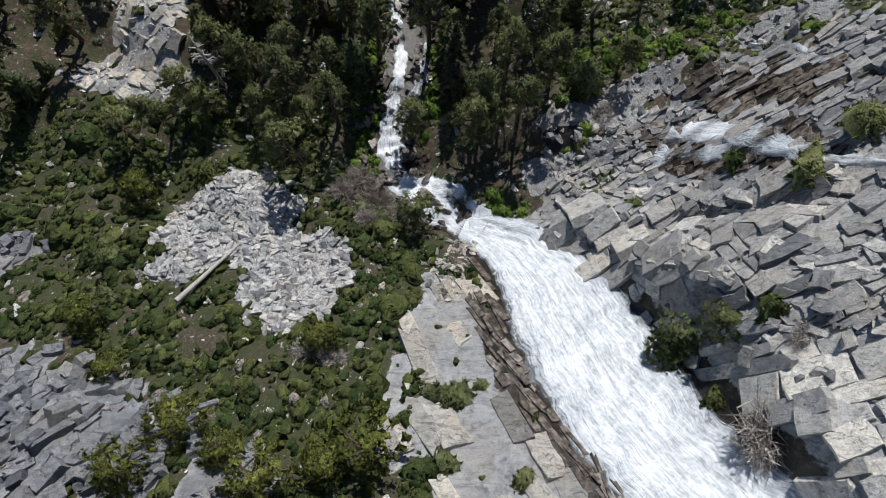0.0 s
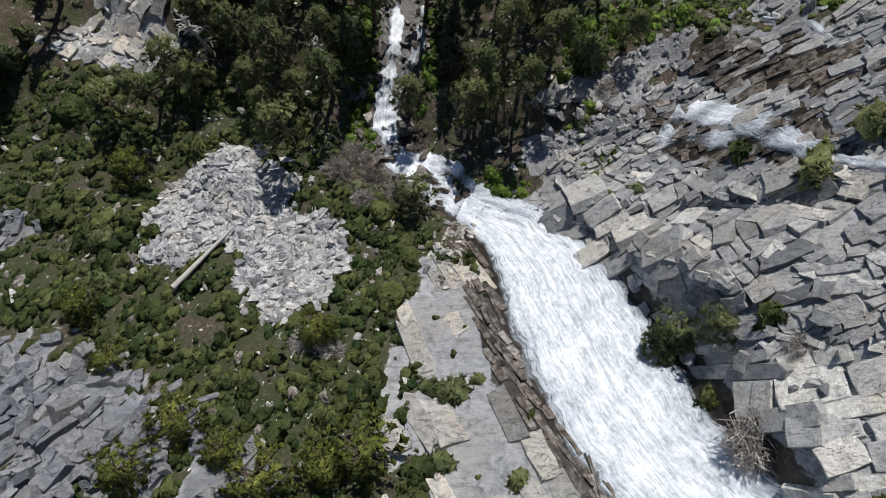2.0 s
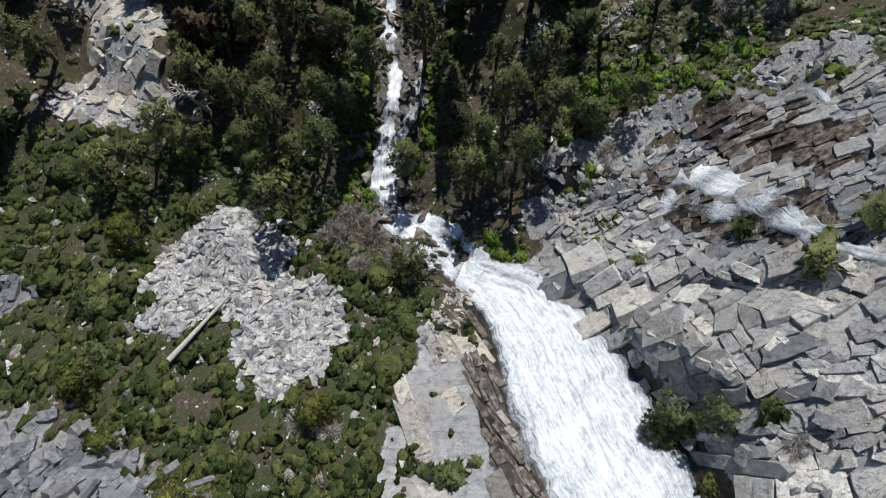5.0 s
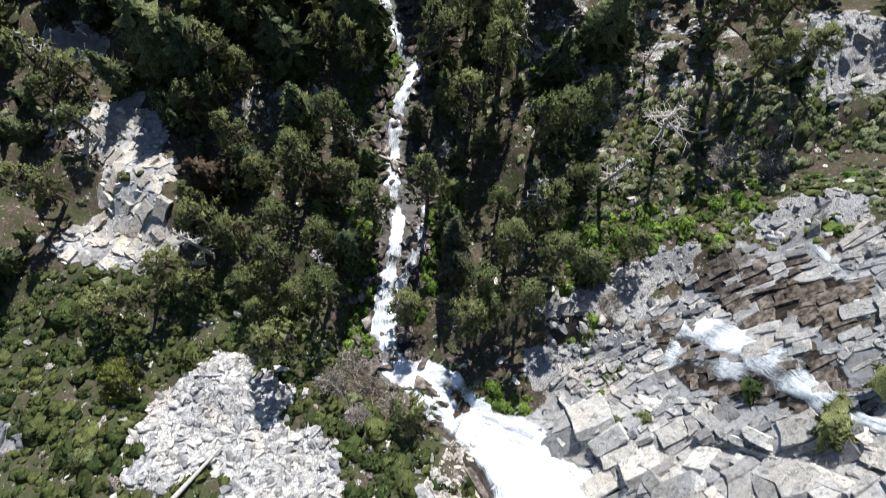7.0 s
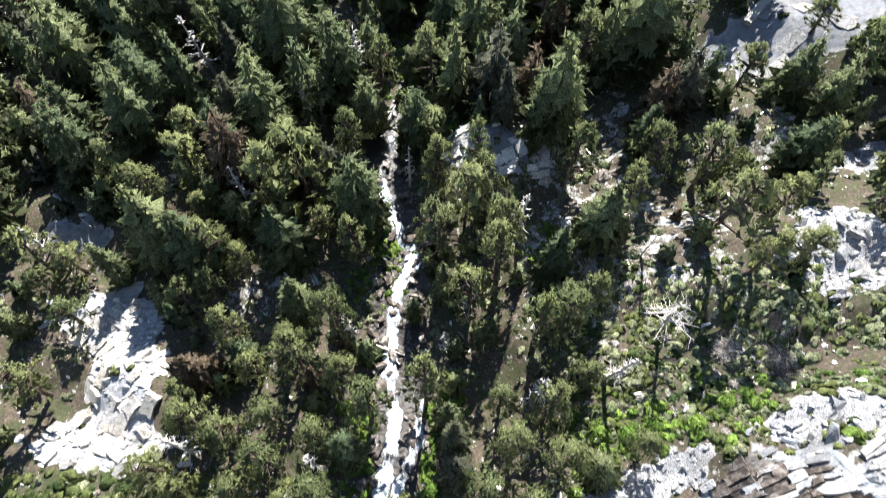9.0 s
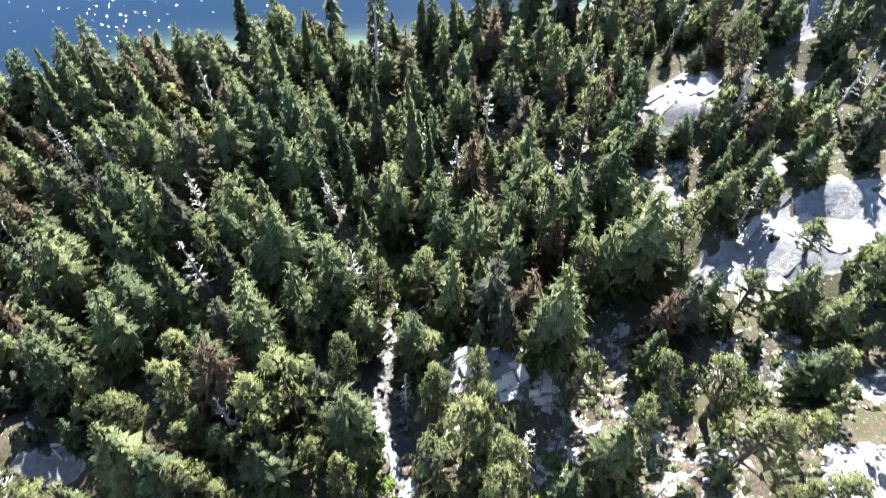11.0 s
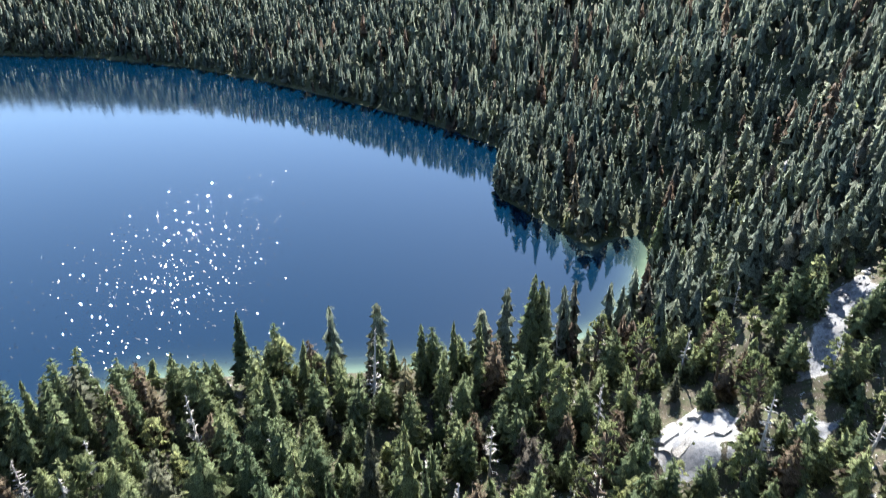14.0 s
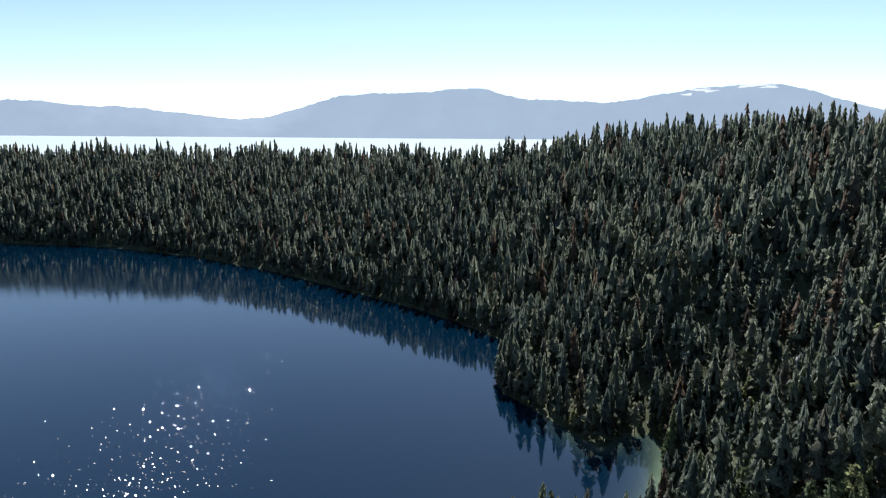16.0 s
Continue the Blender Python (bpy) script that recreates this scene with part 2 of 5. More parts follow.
TWIGS = make_leaves("bare_twigs", (0.19, 0.165, 0.14), (0.34, 0.31, 0.28), 0.0, 0.0)
BARK = make_wood("bark", (0.035, 0.026, 0.020), (0.13, 0.095, 0.070))
GREY_WOOD = make_wood("weathered_wood", (0.26, 0.24, 0.22), (0.52, 0.49, 0.45))
FOAM, WATER = make_white_water(), make_lake("lake_water", 0.05)
GLINT = make_lake("glint_water", 0.13)
# Distant haze and brightness are put into these glowing colours.
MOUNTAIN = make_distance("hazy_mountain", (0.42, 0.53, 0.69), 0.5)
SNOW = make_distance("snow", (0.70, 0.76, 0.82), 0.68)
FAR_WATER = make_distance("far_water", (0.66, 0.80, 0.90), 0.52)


# ---- shape of the land ----
LAKE = -43.2
SHORE = np.array([
    (-900, 120), (-400, 150), (-220, 190), (-160, 215), (-127, 236), (-107, 260), (-70, 262), (-20, 264), (30, 272),
    (70, 294), (91, 330), (102, 360), (106, 385), (90, 381), (75, 369), (61, 393), (48, 418), (36, 438), (33, 458),
    (40, 500), (46, 534), (34, 554), (-19, 622), (-98, 700), (-182, 779), (-289, 860), (-423, 928), (-585, 953), (-900, 980)], float)


def ramp(v, a, b):
    """0 below a, 1 above b, smooth between."""
    s = np.clip((v - a) / (b - a), 0, 1)
    return s * s * (3 - 2 * s)


def soft(v, k=4.0):
    """A hinge with a rounded foot."""
    return np.logaddexp(0, v / k) * k


def waves(x, y, size, seed):
    """Smooth random relief between about -1 and 1, from crossed sines."""
    g = np.random.RandomState(seed)
    out = np.zeros(np.broadcast(x, y).shape)
    for k in range(7):
        a, f, p = g.uniform(0, 6.28), g.uniform(0.6, 1.9) * 6.28 / size, g.uniform(0, 6.28)
        out = out + np.sin((x * np.cos(a) + y * np.sin(a)) * f + p + 0.9 * np.sin((y * np.cos(a) - x * np.sin(a)) * f * 0.7 + 2 * p))
    return out / 3.2


def from_shore(x, y):
    """Metres from the shore: plus on land, minus in the lake."""
    x, y = np.asarray(x, float), np.asarray(y, float)
    best, inside = np.full(x.shape, 1e9), np.zeros(x.shape, bool)
    for (ax, ay), (bx, by) in zip(SHORE, np.roll(SHORE, -1, 0)):
        ex, ey = bx - ax, by - ay
        s = np.clip(((x - ax) * ex + (y - ay) * ey) / (ex * ex + ey * ey), 0, 1)
        best = np.minimum(best, np.hypot(x - ax - s * ex, y - ay - s * ey))
        if by != ay:
            inside ^= ((ay > y) != (by > y)) & (x < ax + (y - ay) * ex / ey)
    return np.where(inside, -best, best)


def stream_x(y):
    return np.interp(y, (-60, -17, -8, 0, 8, 15, 19, 23, 28, 34, 44, 54, 64, 78, 100, 122, 150, 180, 215, 240, 262),
                     (72, 31.2, 25.4, 22, 19, 15, 11.2, 3, -4, -9, -12, -10, -8, -10, -9, -15, -4, -9, -4, 4, 10))


def stream_z(y):
    return np.interp(y, (-160, -60, -17, -6, 6, 16, 24, 36, 60, 78, 120, 200, 258, 275),
                     (52, 38, 7, -3.5, -12.5, -20, -25.5, -30, -34, -36.5, -39, -41.8, -43.6, -45))


def falls_half(y):
    """Half of the waterfall's width, along x."""
    return np.interp(y, (-20, -8, 1, 11, 18, 23), (10.4, 12.2, 11.6, 10.2, 8.8, 4))


def height(x, y):
    """The ground's height."""
    x, y = np.asarray(x, float), np.asarray(y, float)
    d = from_shore(x, y)
    jitter = 4 * waves(x, y, 60, 3)
    off = x - stream_x(y)
    right = np.interp(y, (60, 74, 92, 112, 150, 240), (0.24, 0.34, 0.34, 0.18, 0.16, 0.19))
    far_right = 0.42 * soft(x + jitter - np.interp(y, (60, 150, 240, 300), (140, 110, 96, 96)), 8)
    bank_z = stream_z(y) + np.interp(y, (-12, -4, 5, 10, 20, 28), (4.2, 3.2, 2.3, 2.2, 0.65, 0.45)) * soft(off - falls_half(y) - 1, 1.5) + 0.8 * soft(off - 37, 3)
    plane = 13.8 + 0.72 * (x - 43) - 0.36 * (y + 4) - 0.8 * soft(y - 12, 3) * ramp(x, 70, 34)
    foot = np.minimum(stream_z(y) + 0.24 * soft(off - 7) + 0.9 * soft(off - 64, 3) * ramp(y, 78, 50), stream_z(y) + 26 + 0.1 * off)
    face = np.maximum(-soft(-np.minimum(bank_z, plane + 30) + plane, 1.5) + plane, foot)
    side = ramp(y, 36, 52)
    rise = (face * (1 - side) + foot * side) - stream_z(y)
    rise = rise * ramp(off, 2, 9)
    past = ramp(y, 66, 84)
    rise = rise * (1 - past) + right * soft(off - 7) * past
    z = stream_z(y) + rise + 1.4 * ramp(-off, 5, 14) + 1.2 * ramp(off, 5, 10)
    z = z - 0.06 * soft(-off - 20) * ramp(y, 40, 10) + 0.03 * soft(-off - 9) * ramp(y, 70, 110)
    z = z + far_right * ramp(y, 60, 150) + 0.22 * soft(-x - 150, 20) * ramp(y, 200, 60)
    z = z + 8.5 * np.exp(-(((x - 11) / 13) ** 2 + ((y - 121) / 11) ** 2) ** 2)
    z = z + 6.0 * np.exp(-(((x - 96) / 26) ** 2 + ((y - 160) / 20) ** 2) ** 2) + 5.0 * np.exp(-(((x - 76) / 16) ** 2 + ((y - 208) / 14) ** 2) ** 2)
    z = z + 3.5 * np.exp(-(((x + 62) / 9) ** 2 + ((y - 68) / 9) ** 2) ** 2)
    cap = 0.12 + 0.43 * np.maximum(ramp(x, 62, 112), ramp(y, 320, 420))
    cap = cap * (1 - 0.8 * np.exp(-((x - 85) / 42) ** 2 - ((y - 425) / 75) ** 2))
    top = 155 + 66 * ramp(x, 20, 520) + 90 * ramp(x, 360, 620) - 14 * ramp(-x, 200, 700)
    reach = 250 + 130 * ramp(x, 0, 300)
    bank = top * (1 - np.exp(-np.minimum(d, reach) * cap / top * 1.25)) - 0.4 * np.maximum(d - reach, 0) + 5 * waves(x, y, 140, 8) * ramp(d, 10, 120)
    mix = ramp(y, 205, 275)
    z = z * (1 - mix) + (LAKE + bank) * mix
    rough = 1.5 * waves(x, y, 26, 1) * ramp(np.abs(off), 4, 16) + 0.35 * waves(x, y, 7, 2) * ramp(np.abs(off), 2, 8)
    z = z + rough * ramp(d, 0, 25)
    z = np.where(d > 0, np.minimum(z, LAKE + 0.2 + d * (0.12 + 0.63 * ramp(d, 1, 26))), LAKE - np.minimum(-d * 0.22, 14))
    return np.where(y > 1500, np.minimum(z, -20), np.minimum(z, 225))


# ---- building ----
def mesh_of(name, verts, tris, mat, smooth=False, normals=None, **attrs):
    """A mesh of triangles or quads from arrays; attrs: a value per vertex (or a colour)."""
    verts, tris = np.asarray(verts, np.float32), np.asarray(tris, np.int32)
    me = bpy.data.meshes.new(name)
    k = tris.shape[1]
    me.vertices.add(len(verts))
    me.vertices.foreach_set("co", verts.ravel())
    me.loops.add(tris.size)
    me.loops.foreach_set("vertex_index", tris.ravel())
    me.polygons.add(len(tris))
    me.polygons.foreach_set("loop_start", np.arange(len(tris), dtype=np.int32) * k)
    me.polygons.foreach_set("loop_total", np.full(len(tris), k, np.int32))
    me.polygons.foreach_set("use_smooth", np.full(len(tris), smooth))
    for key, v in attrs.items():
        v = np.asarray(v, np.float32)
        if v.ndim == 1:
            me.attributes.new(key, "FLOAT", "POINT").data.foreach_set("value", v)
        else:
            me.attributes.new(key, "FLOAT_COLOR", "POINT").data.foreach_set("color", v.ravel())
    me.materials.append(mat)
    me.update(calc_edges=True)
    if normals is not None:
        me.attributes.new("custom_normal", "FLOAT_VECTOR", "POINT").data.foreach_set("vector", np.asarray(normals, np.float32).ravel())
    return me


def rounded(v, f, h=1.0, r=1.0, mid=0.3, lift=0.8, seed=0, rough=0.42):
    """Leaves shaded as one full crown: normals that point out of it, and faces turned to match."""
    n = np.stack([v[:, 0] / r, v[:, 1] / r, lift * (v[:, 2] / h - mid)], -1)
    n = n / (np.linalg.norm(n, axis=1)[:, None] + 1e-6) + np.random.RandomState(seed).normal(0, rough, n.shape)
    n = n / np.linalg.norm(n, axis=1)[:, None]
    a, b, c = v[f[:, 0]], v[f[:, 1]], v[f[:, 2]]
    wrong = (np.cross(b - a, c - a) * n[f[:, 0]]).sum(1) < 0
    f = f.copy()
    f[wrong] = f[wrong][:, [0, 2, 1]]
    return f, n


def spun(n, turns):
    c, s = np.cos(turns)[:, None], np.sin(turns)[:, None]
    return np.stack([n[None, :, 0] * c - n[None, :, 1] * s, n[None, :, 0] * s + n[None, :, 1] * c, np.repeat(n[None, :, 2], len(turns), 0)], -1).reshape(-1, 3)


def under(ob, parent):
    ob.parent = parent
    return ob


def many(proto, places, turns, sizes, tilt=None):
    """Copies of one (verts, tris) laid out in one array: turned about z, scaled, tilted and moved."""
    v, f = proto
    n = len(places)
    c, s = np.cos(turns)[:, None], np.sin(turns)[:, None]
    sizes = np.asarray(sizes, float)
    if sizes.ndim == 1:
        sizes = np.repeat(sizes[:, None], 3, 1)
    p = v[None] * sizes[:, None, :]
    q = np.stack([p[..., 0] * c - p[..., 1] * s, p[..., 0] * s + p[..., 1] * c, p[..., 2]], -1)
    if tilt is not None:
        q[..., 2] += q[..., 0] * tilt[:, :1] + q[..., 1] * tilt[:, 1:]
    q = q + np.asarray(places)[:, None, :]
    return q.reshape(-1, 3), (f[None] + (np.arange(n) * len(v))[:, None, None]).reshape(-1, f.shape[1])


def joined(chunks):
    vs, fs, k = [], [], 0
    for v, f in chunks:
        vs.append(v)
        fs.append(f + k)
        k += len(v)
    return np.concatenate(vs), np.concatenate(fs)


def slope(x, y, e=0.8):
    return np.stack([(height(x + e, y) - height(x - e, y)) / (2 * e), (height(x, y + e) - height(x, y - e)) / (2 * e)], -1)


def patch(x, y, shapes, wobble=0.25, size=9.0, seed=4):
    """1 inside any of the turned ellipses (x, y, rx, ry, degrees), 0 outside, with an uneven edge."""
    best = np.full(np.shape(x), 9.0)
    for cx, cy, rx, ry, a in shapes:
        a = radians(a)
        u, v = (x - cx) * math.cos(a) + (y - cy) * math.sin(a), (y - cy) * math.cos(a) - (x - cx) * math.sin(a)
        best = np.minimum(best, np.hypot(u / rx, v / ry))
    return ramp(-(best + wobble * waves(x, y, size, seed)), -1.15, -0.85)


SCREE = [(-41, 25, 13, 7.5, 10), (-27, 13, 9.5, 9.5, 0), (-46, 18, 9, 5, 20), (-39, 31, 5, 5, 0), (-34, 20, 7, 6, 0)]
TALUS = [(25, 33.5, 6, 5.5, 20)]
SCREE_RIGHT = [(72, 88, 8, 9, 20), (92, 86, 16, 9, 0), (62, 58, 10, 4, 15), (36, 49, 9, 4, 25), (25, 43, 7, 5, 0), (31, 40, 6, 6, 0), (18, 33, 4, 4, 0)]
SUNNY = [(30, 103, 13, 16, 0), (40, 125, 8, 8, 0), (70, 120, 14, 8, 0), (55, 175, 12, 14, 0), (-40, 88, 9, 7, 0)]
SCREE_FAR = [(113, 229, 5, 12, -35), (128, 246, 6, 15, -40), (92, 112, 12, 4, 10)]
ROCK_LEFT = [(-58, -12, 22, 9, -12), (-78, -8, 18, 9, 0), (-86, 18, 10, 4, 10), (-31, -19, 6, 4, 0)]
OUTCROPS = [(-64, 70, 7, 15, 10), (-69, 83, 11, 7, 0), (-66, 58, 13, 6, 0), (86, 151, 27, 11, 22), (70, 208, 15, 10, 40), (57, 170, 6, 9, 0),
            (11, 120, 13, 6, -8), (175, 380, 8, 5, 0), (190, 300, 10, 6, 0), (150, 330, 7, 4, 0), (92, 176, 8, 4, 20), (100, 205, 6, 4, 0), (-81, 103, 8, 3, 0)]
CASCADE = [(46, 33.5, 12, 5, -30), (54, 45, 9, 6, -40), (24, 40, 6, 3, 0)]


def bare_right(x, y):
    off = x - stream_x(y)
    return ramp(off - falls_half(y) + 1.2 * waves(x, y, 9, 5), 0.5, 2.5) * ramp(y + 2 * waves(x, y, 11, 6) - np.clip(26 + 0.74 * (x - 14), 20, 54), 2, -3) * ramp(-x, -120, -95)


def bare_left(x, y):
    off = x - stream_x(y)
    edge = np.interp(y, (-20, -8, 5, 15), (-38, -32, -25, -21))
    return ramp(-off - falls_half(y), 1, 2) * ramp(off + 3.5 * waves(x, y, 10, 9) - edge, -3, 1) * ramp(-y + 5 * waves(x, y, 13, 10) - 0.4 * (off + 15), -12, -7)


def granite_here(x, y):
    return np.maximum.reduce([bare_right(x, y), bare_left(x, y), patch(x, y, ROCK_LEFT), patch(x, y, OUTCROPS, 0.2)])


def scree_here(x, y):
    return np.maximum.reduce([patch(x, y, SCREE, 0.15), patch(x, y, TALUS), patch(x, y, SCREE_RIGHT), patch(x, y, SCREE_FAR)])


def wet_here(x, y):
    off = np.abs(x - stream_x(y))
    half = falls_half(y)
    falls = ramp(half + np.where(x < stream_x(y), np.interp(y, (-10, 8, 17), (5.5, 4.5, 1.2)), 3.0) - off, -0.8, 0.8) * ramp(-y, -24, -18)
    brook = ramp(-off, -7, -4)
    return np.maximum.reduce([falls, brook, patch(x, y, CASCADE)])


def heath(x, y):
    """Where the low evergreen brush grows."""
    off = x - stream_x(y)
    left = ramp(-off, 10, 14) * ramp(-y, -62, -40)
    return left * (1 - np.clip(scree_here(x, y) + granite_here(x, y), 0, 1)) * (0.85 + 0.5 * waves(x, y, 16, 41))


# ---- ground ----
def lines(*runs):
    """Grid lines: runs of (from, to, step)."""
    out = []
    for a, b, step in runs:
        out.append(np.arange(a, b, step))
    return np.concatenate(out)


gx = lines((-4900, -1500, 500), (-1500, -300, 40), (-300, -90, 5), (-90, 100, 1.3), (100, 300, 5), (300, 1500, 40), (1500, 4901, 500))
gy = lines((-600, -60, 20), (-60, 104, 1.3), (104, 290, 2.2), (290, 640, 5), (640, 1500, 15), (1500, 4901, 200))
GX, GY = np.meshgrid(gx, gy)
GZ = height(GX, GY)
cover = np.zeros((*GX.shape, 4))
cover[..., 0], cover[..., 1], cover[..., 2], cover[..., 3] = granite_here(GX, GY), np.maximum(scree_here(GX, GY), 0.42 * patch(GX, GY, SUNNY + [(34, 95, 22, 18, 0)])), wet_here(GX, GY), 1
nx, ny = len(gx), len(gy)
corner = (np.arange(ny - 1)[:, None] * nx + np.arange(nx - 1)[None]).ravel()
# Darkening: lichen on the left rock, painted shade in slab gaps and far scree.
ground = new("ground", mesh_of("ground", np.stack([GX, GY, GZ], -1).reshape(-1, 3), np.stack([corner, corner + 1, corner + nx + 1, corner + nx], -1), GROUND, True, cover=cover.reshape(-1, 4), lichen_shade=np.maximum(patch(GX, GY, ROCK_LEFT), 0.9 * patch(GX, GY, SCREE_FAR) + 1.0 * patch(GX, GY, OUTCROPS[3:]) + 0.4 * patch(GX, GY, OUTCROPS[:3]) + 0.5 * patch(GX, GY, SCREE_RIGHT) + (0.2 + 0.7 * ramp(GY, 20, 30)) * bare_right(GX, GY) + 0.55 * bare_left(GX, GY)).ravel(), green=np.clip(0.75 * heath(GX, GY) + 0.9 * ramp(GY, 255, 300) + 0.2 * ramp(GY, 90, 130), 0, 1).ravel()))
tagged(ground, "steep mountainside of pale granite, gravel and dark forest soil", "ground", kind="structure")


# ---- lake, far water, mountains ----
lx, ly = lines((-1000, -200, 20), (-200, 140, 5), (140, 181, 20)), lines((100, 440, 5), (440, 1040, 12))
LX, LY = np.meshgrid(lx, ly)
depth = -from_shore(LX, LY)
corner = (np.arange(len(ly) - 1)[:, None] * len(lx) + np.arange(len(lx) - 1)[None]).ravel()
lake = new("lake", mesh_of("lake", np.stack([LX, LY, np.full(LX.shape, LAKE)], -1).reshape(-1, 3), np.stack([corner, corner + 1, corner + len(lx) + 1, corner + len(lx)], -1),
                           WATER, True, shallow=(np.exp(-np.maximum(depth, 0) / 4.5) * ramp(-LY, -420, -330)).ravel()))
tagged(lake, "calm deep blue mountain lake with pale shallows along its shore", "lake", kind="structure")
# Sun glints built as shapes: facets added over the lake, tilted to mirror the sun.
g = np.random.RandomState(61)
count = 950
wx, wy = g.normal(-122, 30, count), g.normal(345, 58, count)
ok = from_shore(wx, wy) < -6
wx, wy = wx[ok], wy[ok]
long, wide, lean = g.uniform(0.22, 0.44, len(wx)), g.uniform(0.14, 0.28, len(wx)), g.normal(0, 0.075, (len(wx), 2)) + (0.43, -0.09)
du, dv = np.array([(-1, -1), (1, -1), (1, 1), (-1, 1)]).T
X, Y = wx[:, None] + du * long[:, None], wy[:, None] + dv * wide[:, None]
Z = LAKE + 0.12 - (X - wx[:, None]) * lean[:, :1] - (Y - wy[:, None]) * lean[:, 1:]
ripples = new("ripples", mesh_of("ripples", np.stack([X, Y, Z], -1).reshape(-1, 3), np.arange(4 * len(wx)).reshape(-1, 4), GLINT, shallow=np.zeros(4 * len(wx))))
tagged(ripples, "small tilted facets added over the blue lake to make sun glints", "water", kind="stuff")
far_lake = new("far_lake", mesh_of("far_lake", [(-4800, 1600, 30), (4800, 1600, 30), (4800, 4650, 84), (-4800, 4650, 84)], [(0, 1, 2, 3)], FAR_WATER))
tagged(far_lake, "bright distant lake below hazy mountains", "lake", kind="structure")


def crest(x):
    """Height of the far range over the far water."""
    peaks = (201, 241, 228, 205, 206, 191, 173, 143, 151, 195, 260, 278, 275, 295, 310, 254, 249, 236, 247, 282, 314, 324, 340, 306, 254, 220, 168)
    z = 60.0 + 0 * x
    for k, p in enumerate(peaks):
        z = z + (p - 44) * np.exp(-((x - (k - 13) * 246) / 190) ** 2)
    return z + 3 * waves(x, 0 * x, 300, 12) + 4 * waves(x, 0 * x, 90, 13)


mx, my = np.arange(-4400, 4401, 25.0), np.linspace(0, 1, 10)
MX, MS = np.meshgrid(mx, my)
MZ = 40 + (crest(MX) - 40) * MS ** 0.8 + 14 * waves(MX, MS * 300, 160, 14) * MS * (1 - MS)
corner = (np.arange(len(my) - 1)[:, None] * len(mx) + np.arange(len(mx) - 1)[None]).ravel()
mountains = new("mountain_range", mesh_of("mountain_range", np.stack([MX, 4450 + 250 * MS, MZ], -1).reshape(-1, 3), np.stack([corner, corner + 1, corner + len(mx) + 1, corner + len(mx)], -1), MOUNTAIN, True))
for k, (sx, drop, wide) in enumerate([(1690, 14, 70), (1760, 26, 50), (1990, 14, 60), (2060, 10, 90), (2150, 22, 60), (1610, 30, 40)]):
    ring = np.arange(10) / 10 * 6.283
    reach = 1 + 0.35 * np.sin(ring * 3 + k)
    v = np.stack([sx + np.cos(ring) * wide * reach, np.full(10, 4640.0), float(crest(np.array([float(sx)]))[0]) - drop + np.sin(ring) * 7 * reach + np.cos(ring) * 3], -1)
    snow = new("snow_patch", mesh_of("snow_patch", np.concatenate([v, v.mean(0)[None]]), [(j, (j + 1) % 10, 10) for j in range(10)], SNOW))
    snow.parent = mountains
tagged(mountains, "pale blue hazy mountain range on the horizon", "mountains", kind="structure")


# ---- falls and brooks ----
def ribbon(name, label, spine, widths, foam, lift=0.35, step=0.6, across=16, rough=0.35, seed=0):
    """White water along a spine of (x, y), with a width at each, laid on the ground."""
    spine, widths = np.array(spine, float), np.array(widths, float)
    run = np.concatenate([[0], np.cumsum(np.hypot(*np.diff(spine, axis=0).T))])
    s = np.arange(0, run[-1], step)
    cx, cy, w = np.interp(s, run, spine[:, 0]), np.interp(s, run, spine[:, 1]), np.interp(s, run, widths)
    for _ in range(4):
        cx[1:-1], cy[1:-1] = (cx[:-2] + 2 * cx[1:-1] + cx[2:]) / 4, (cy[:-2] + 2 * cy[1:-1] + cy[2:]) / 4
    tx, ty = np.gradient(cx), np.gradient(cy)
    k = np.hypot(tx, ty)
    u = np.linspace(0, 1, across)
    ragged = 0.05 if w.max() > 12 else 0.3
    w = w[:, None] * (1 + ragged * waves(s, 0 * s, 7, seed + 20) + 0.7 * ragged * waves(s, 0 * s, 2.5, seed + 21))[:, None]
    X, Y = cx[:, None] + ((u - 0.5) * w) * (ty / k)[:, None], cy[:, None] - ((u - 0.5) * w) * (tx / k)[:, None]
    belly = 1 - np.abs(2 * u - 1) ** 3
    Z = height(X, Y) * 0.5 + 0.5 * height(cx, cy)[:, None] + lift * belly * 1.6 + rough * waves(X, Y, 2.2, seed + 22) * belly + 0.5 * rough * waves(X, Y, 0.9, seed + 23) * belly
    Z = np.maximum(Z, height(X, Y) + 0.1 + (0.8 if ragged < 0.2 else 0.2) * belly)
    n, a = len(s), across
    corner = (np.arange(n - 1)[:, None] * a + np.arange(a - 1)[None]).ravel()
    quads = np.stack([corner, corner + a, corner + a + 1, corner + 1], -1)
    me = mesh_of(name, np.stack([X, Y, Z], -1).reshape(-1, 3), quads, FOAM, True, foam=np.repeat(foam + (0.0 if ragged < 0.2 else 0.16) * waves(s, 0 * s, 5, seed + 25), a))
    uv = np.stack([np.broadcast_to(u, (n, a)), np.broadcast_to(s[:, None], (n, a))], -1).reshape(-1, 2)
    me.uv_layers.new(name="flow").data.foreach_set("uv", uv[quads.ravel()].astype(np.float32).ravel())
    return tagged(new(name, me), label, "waterfall" if "fall" in name else "stream", kind="structure")


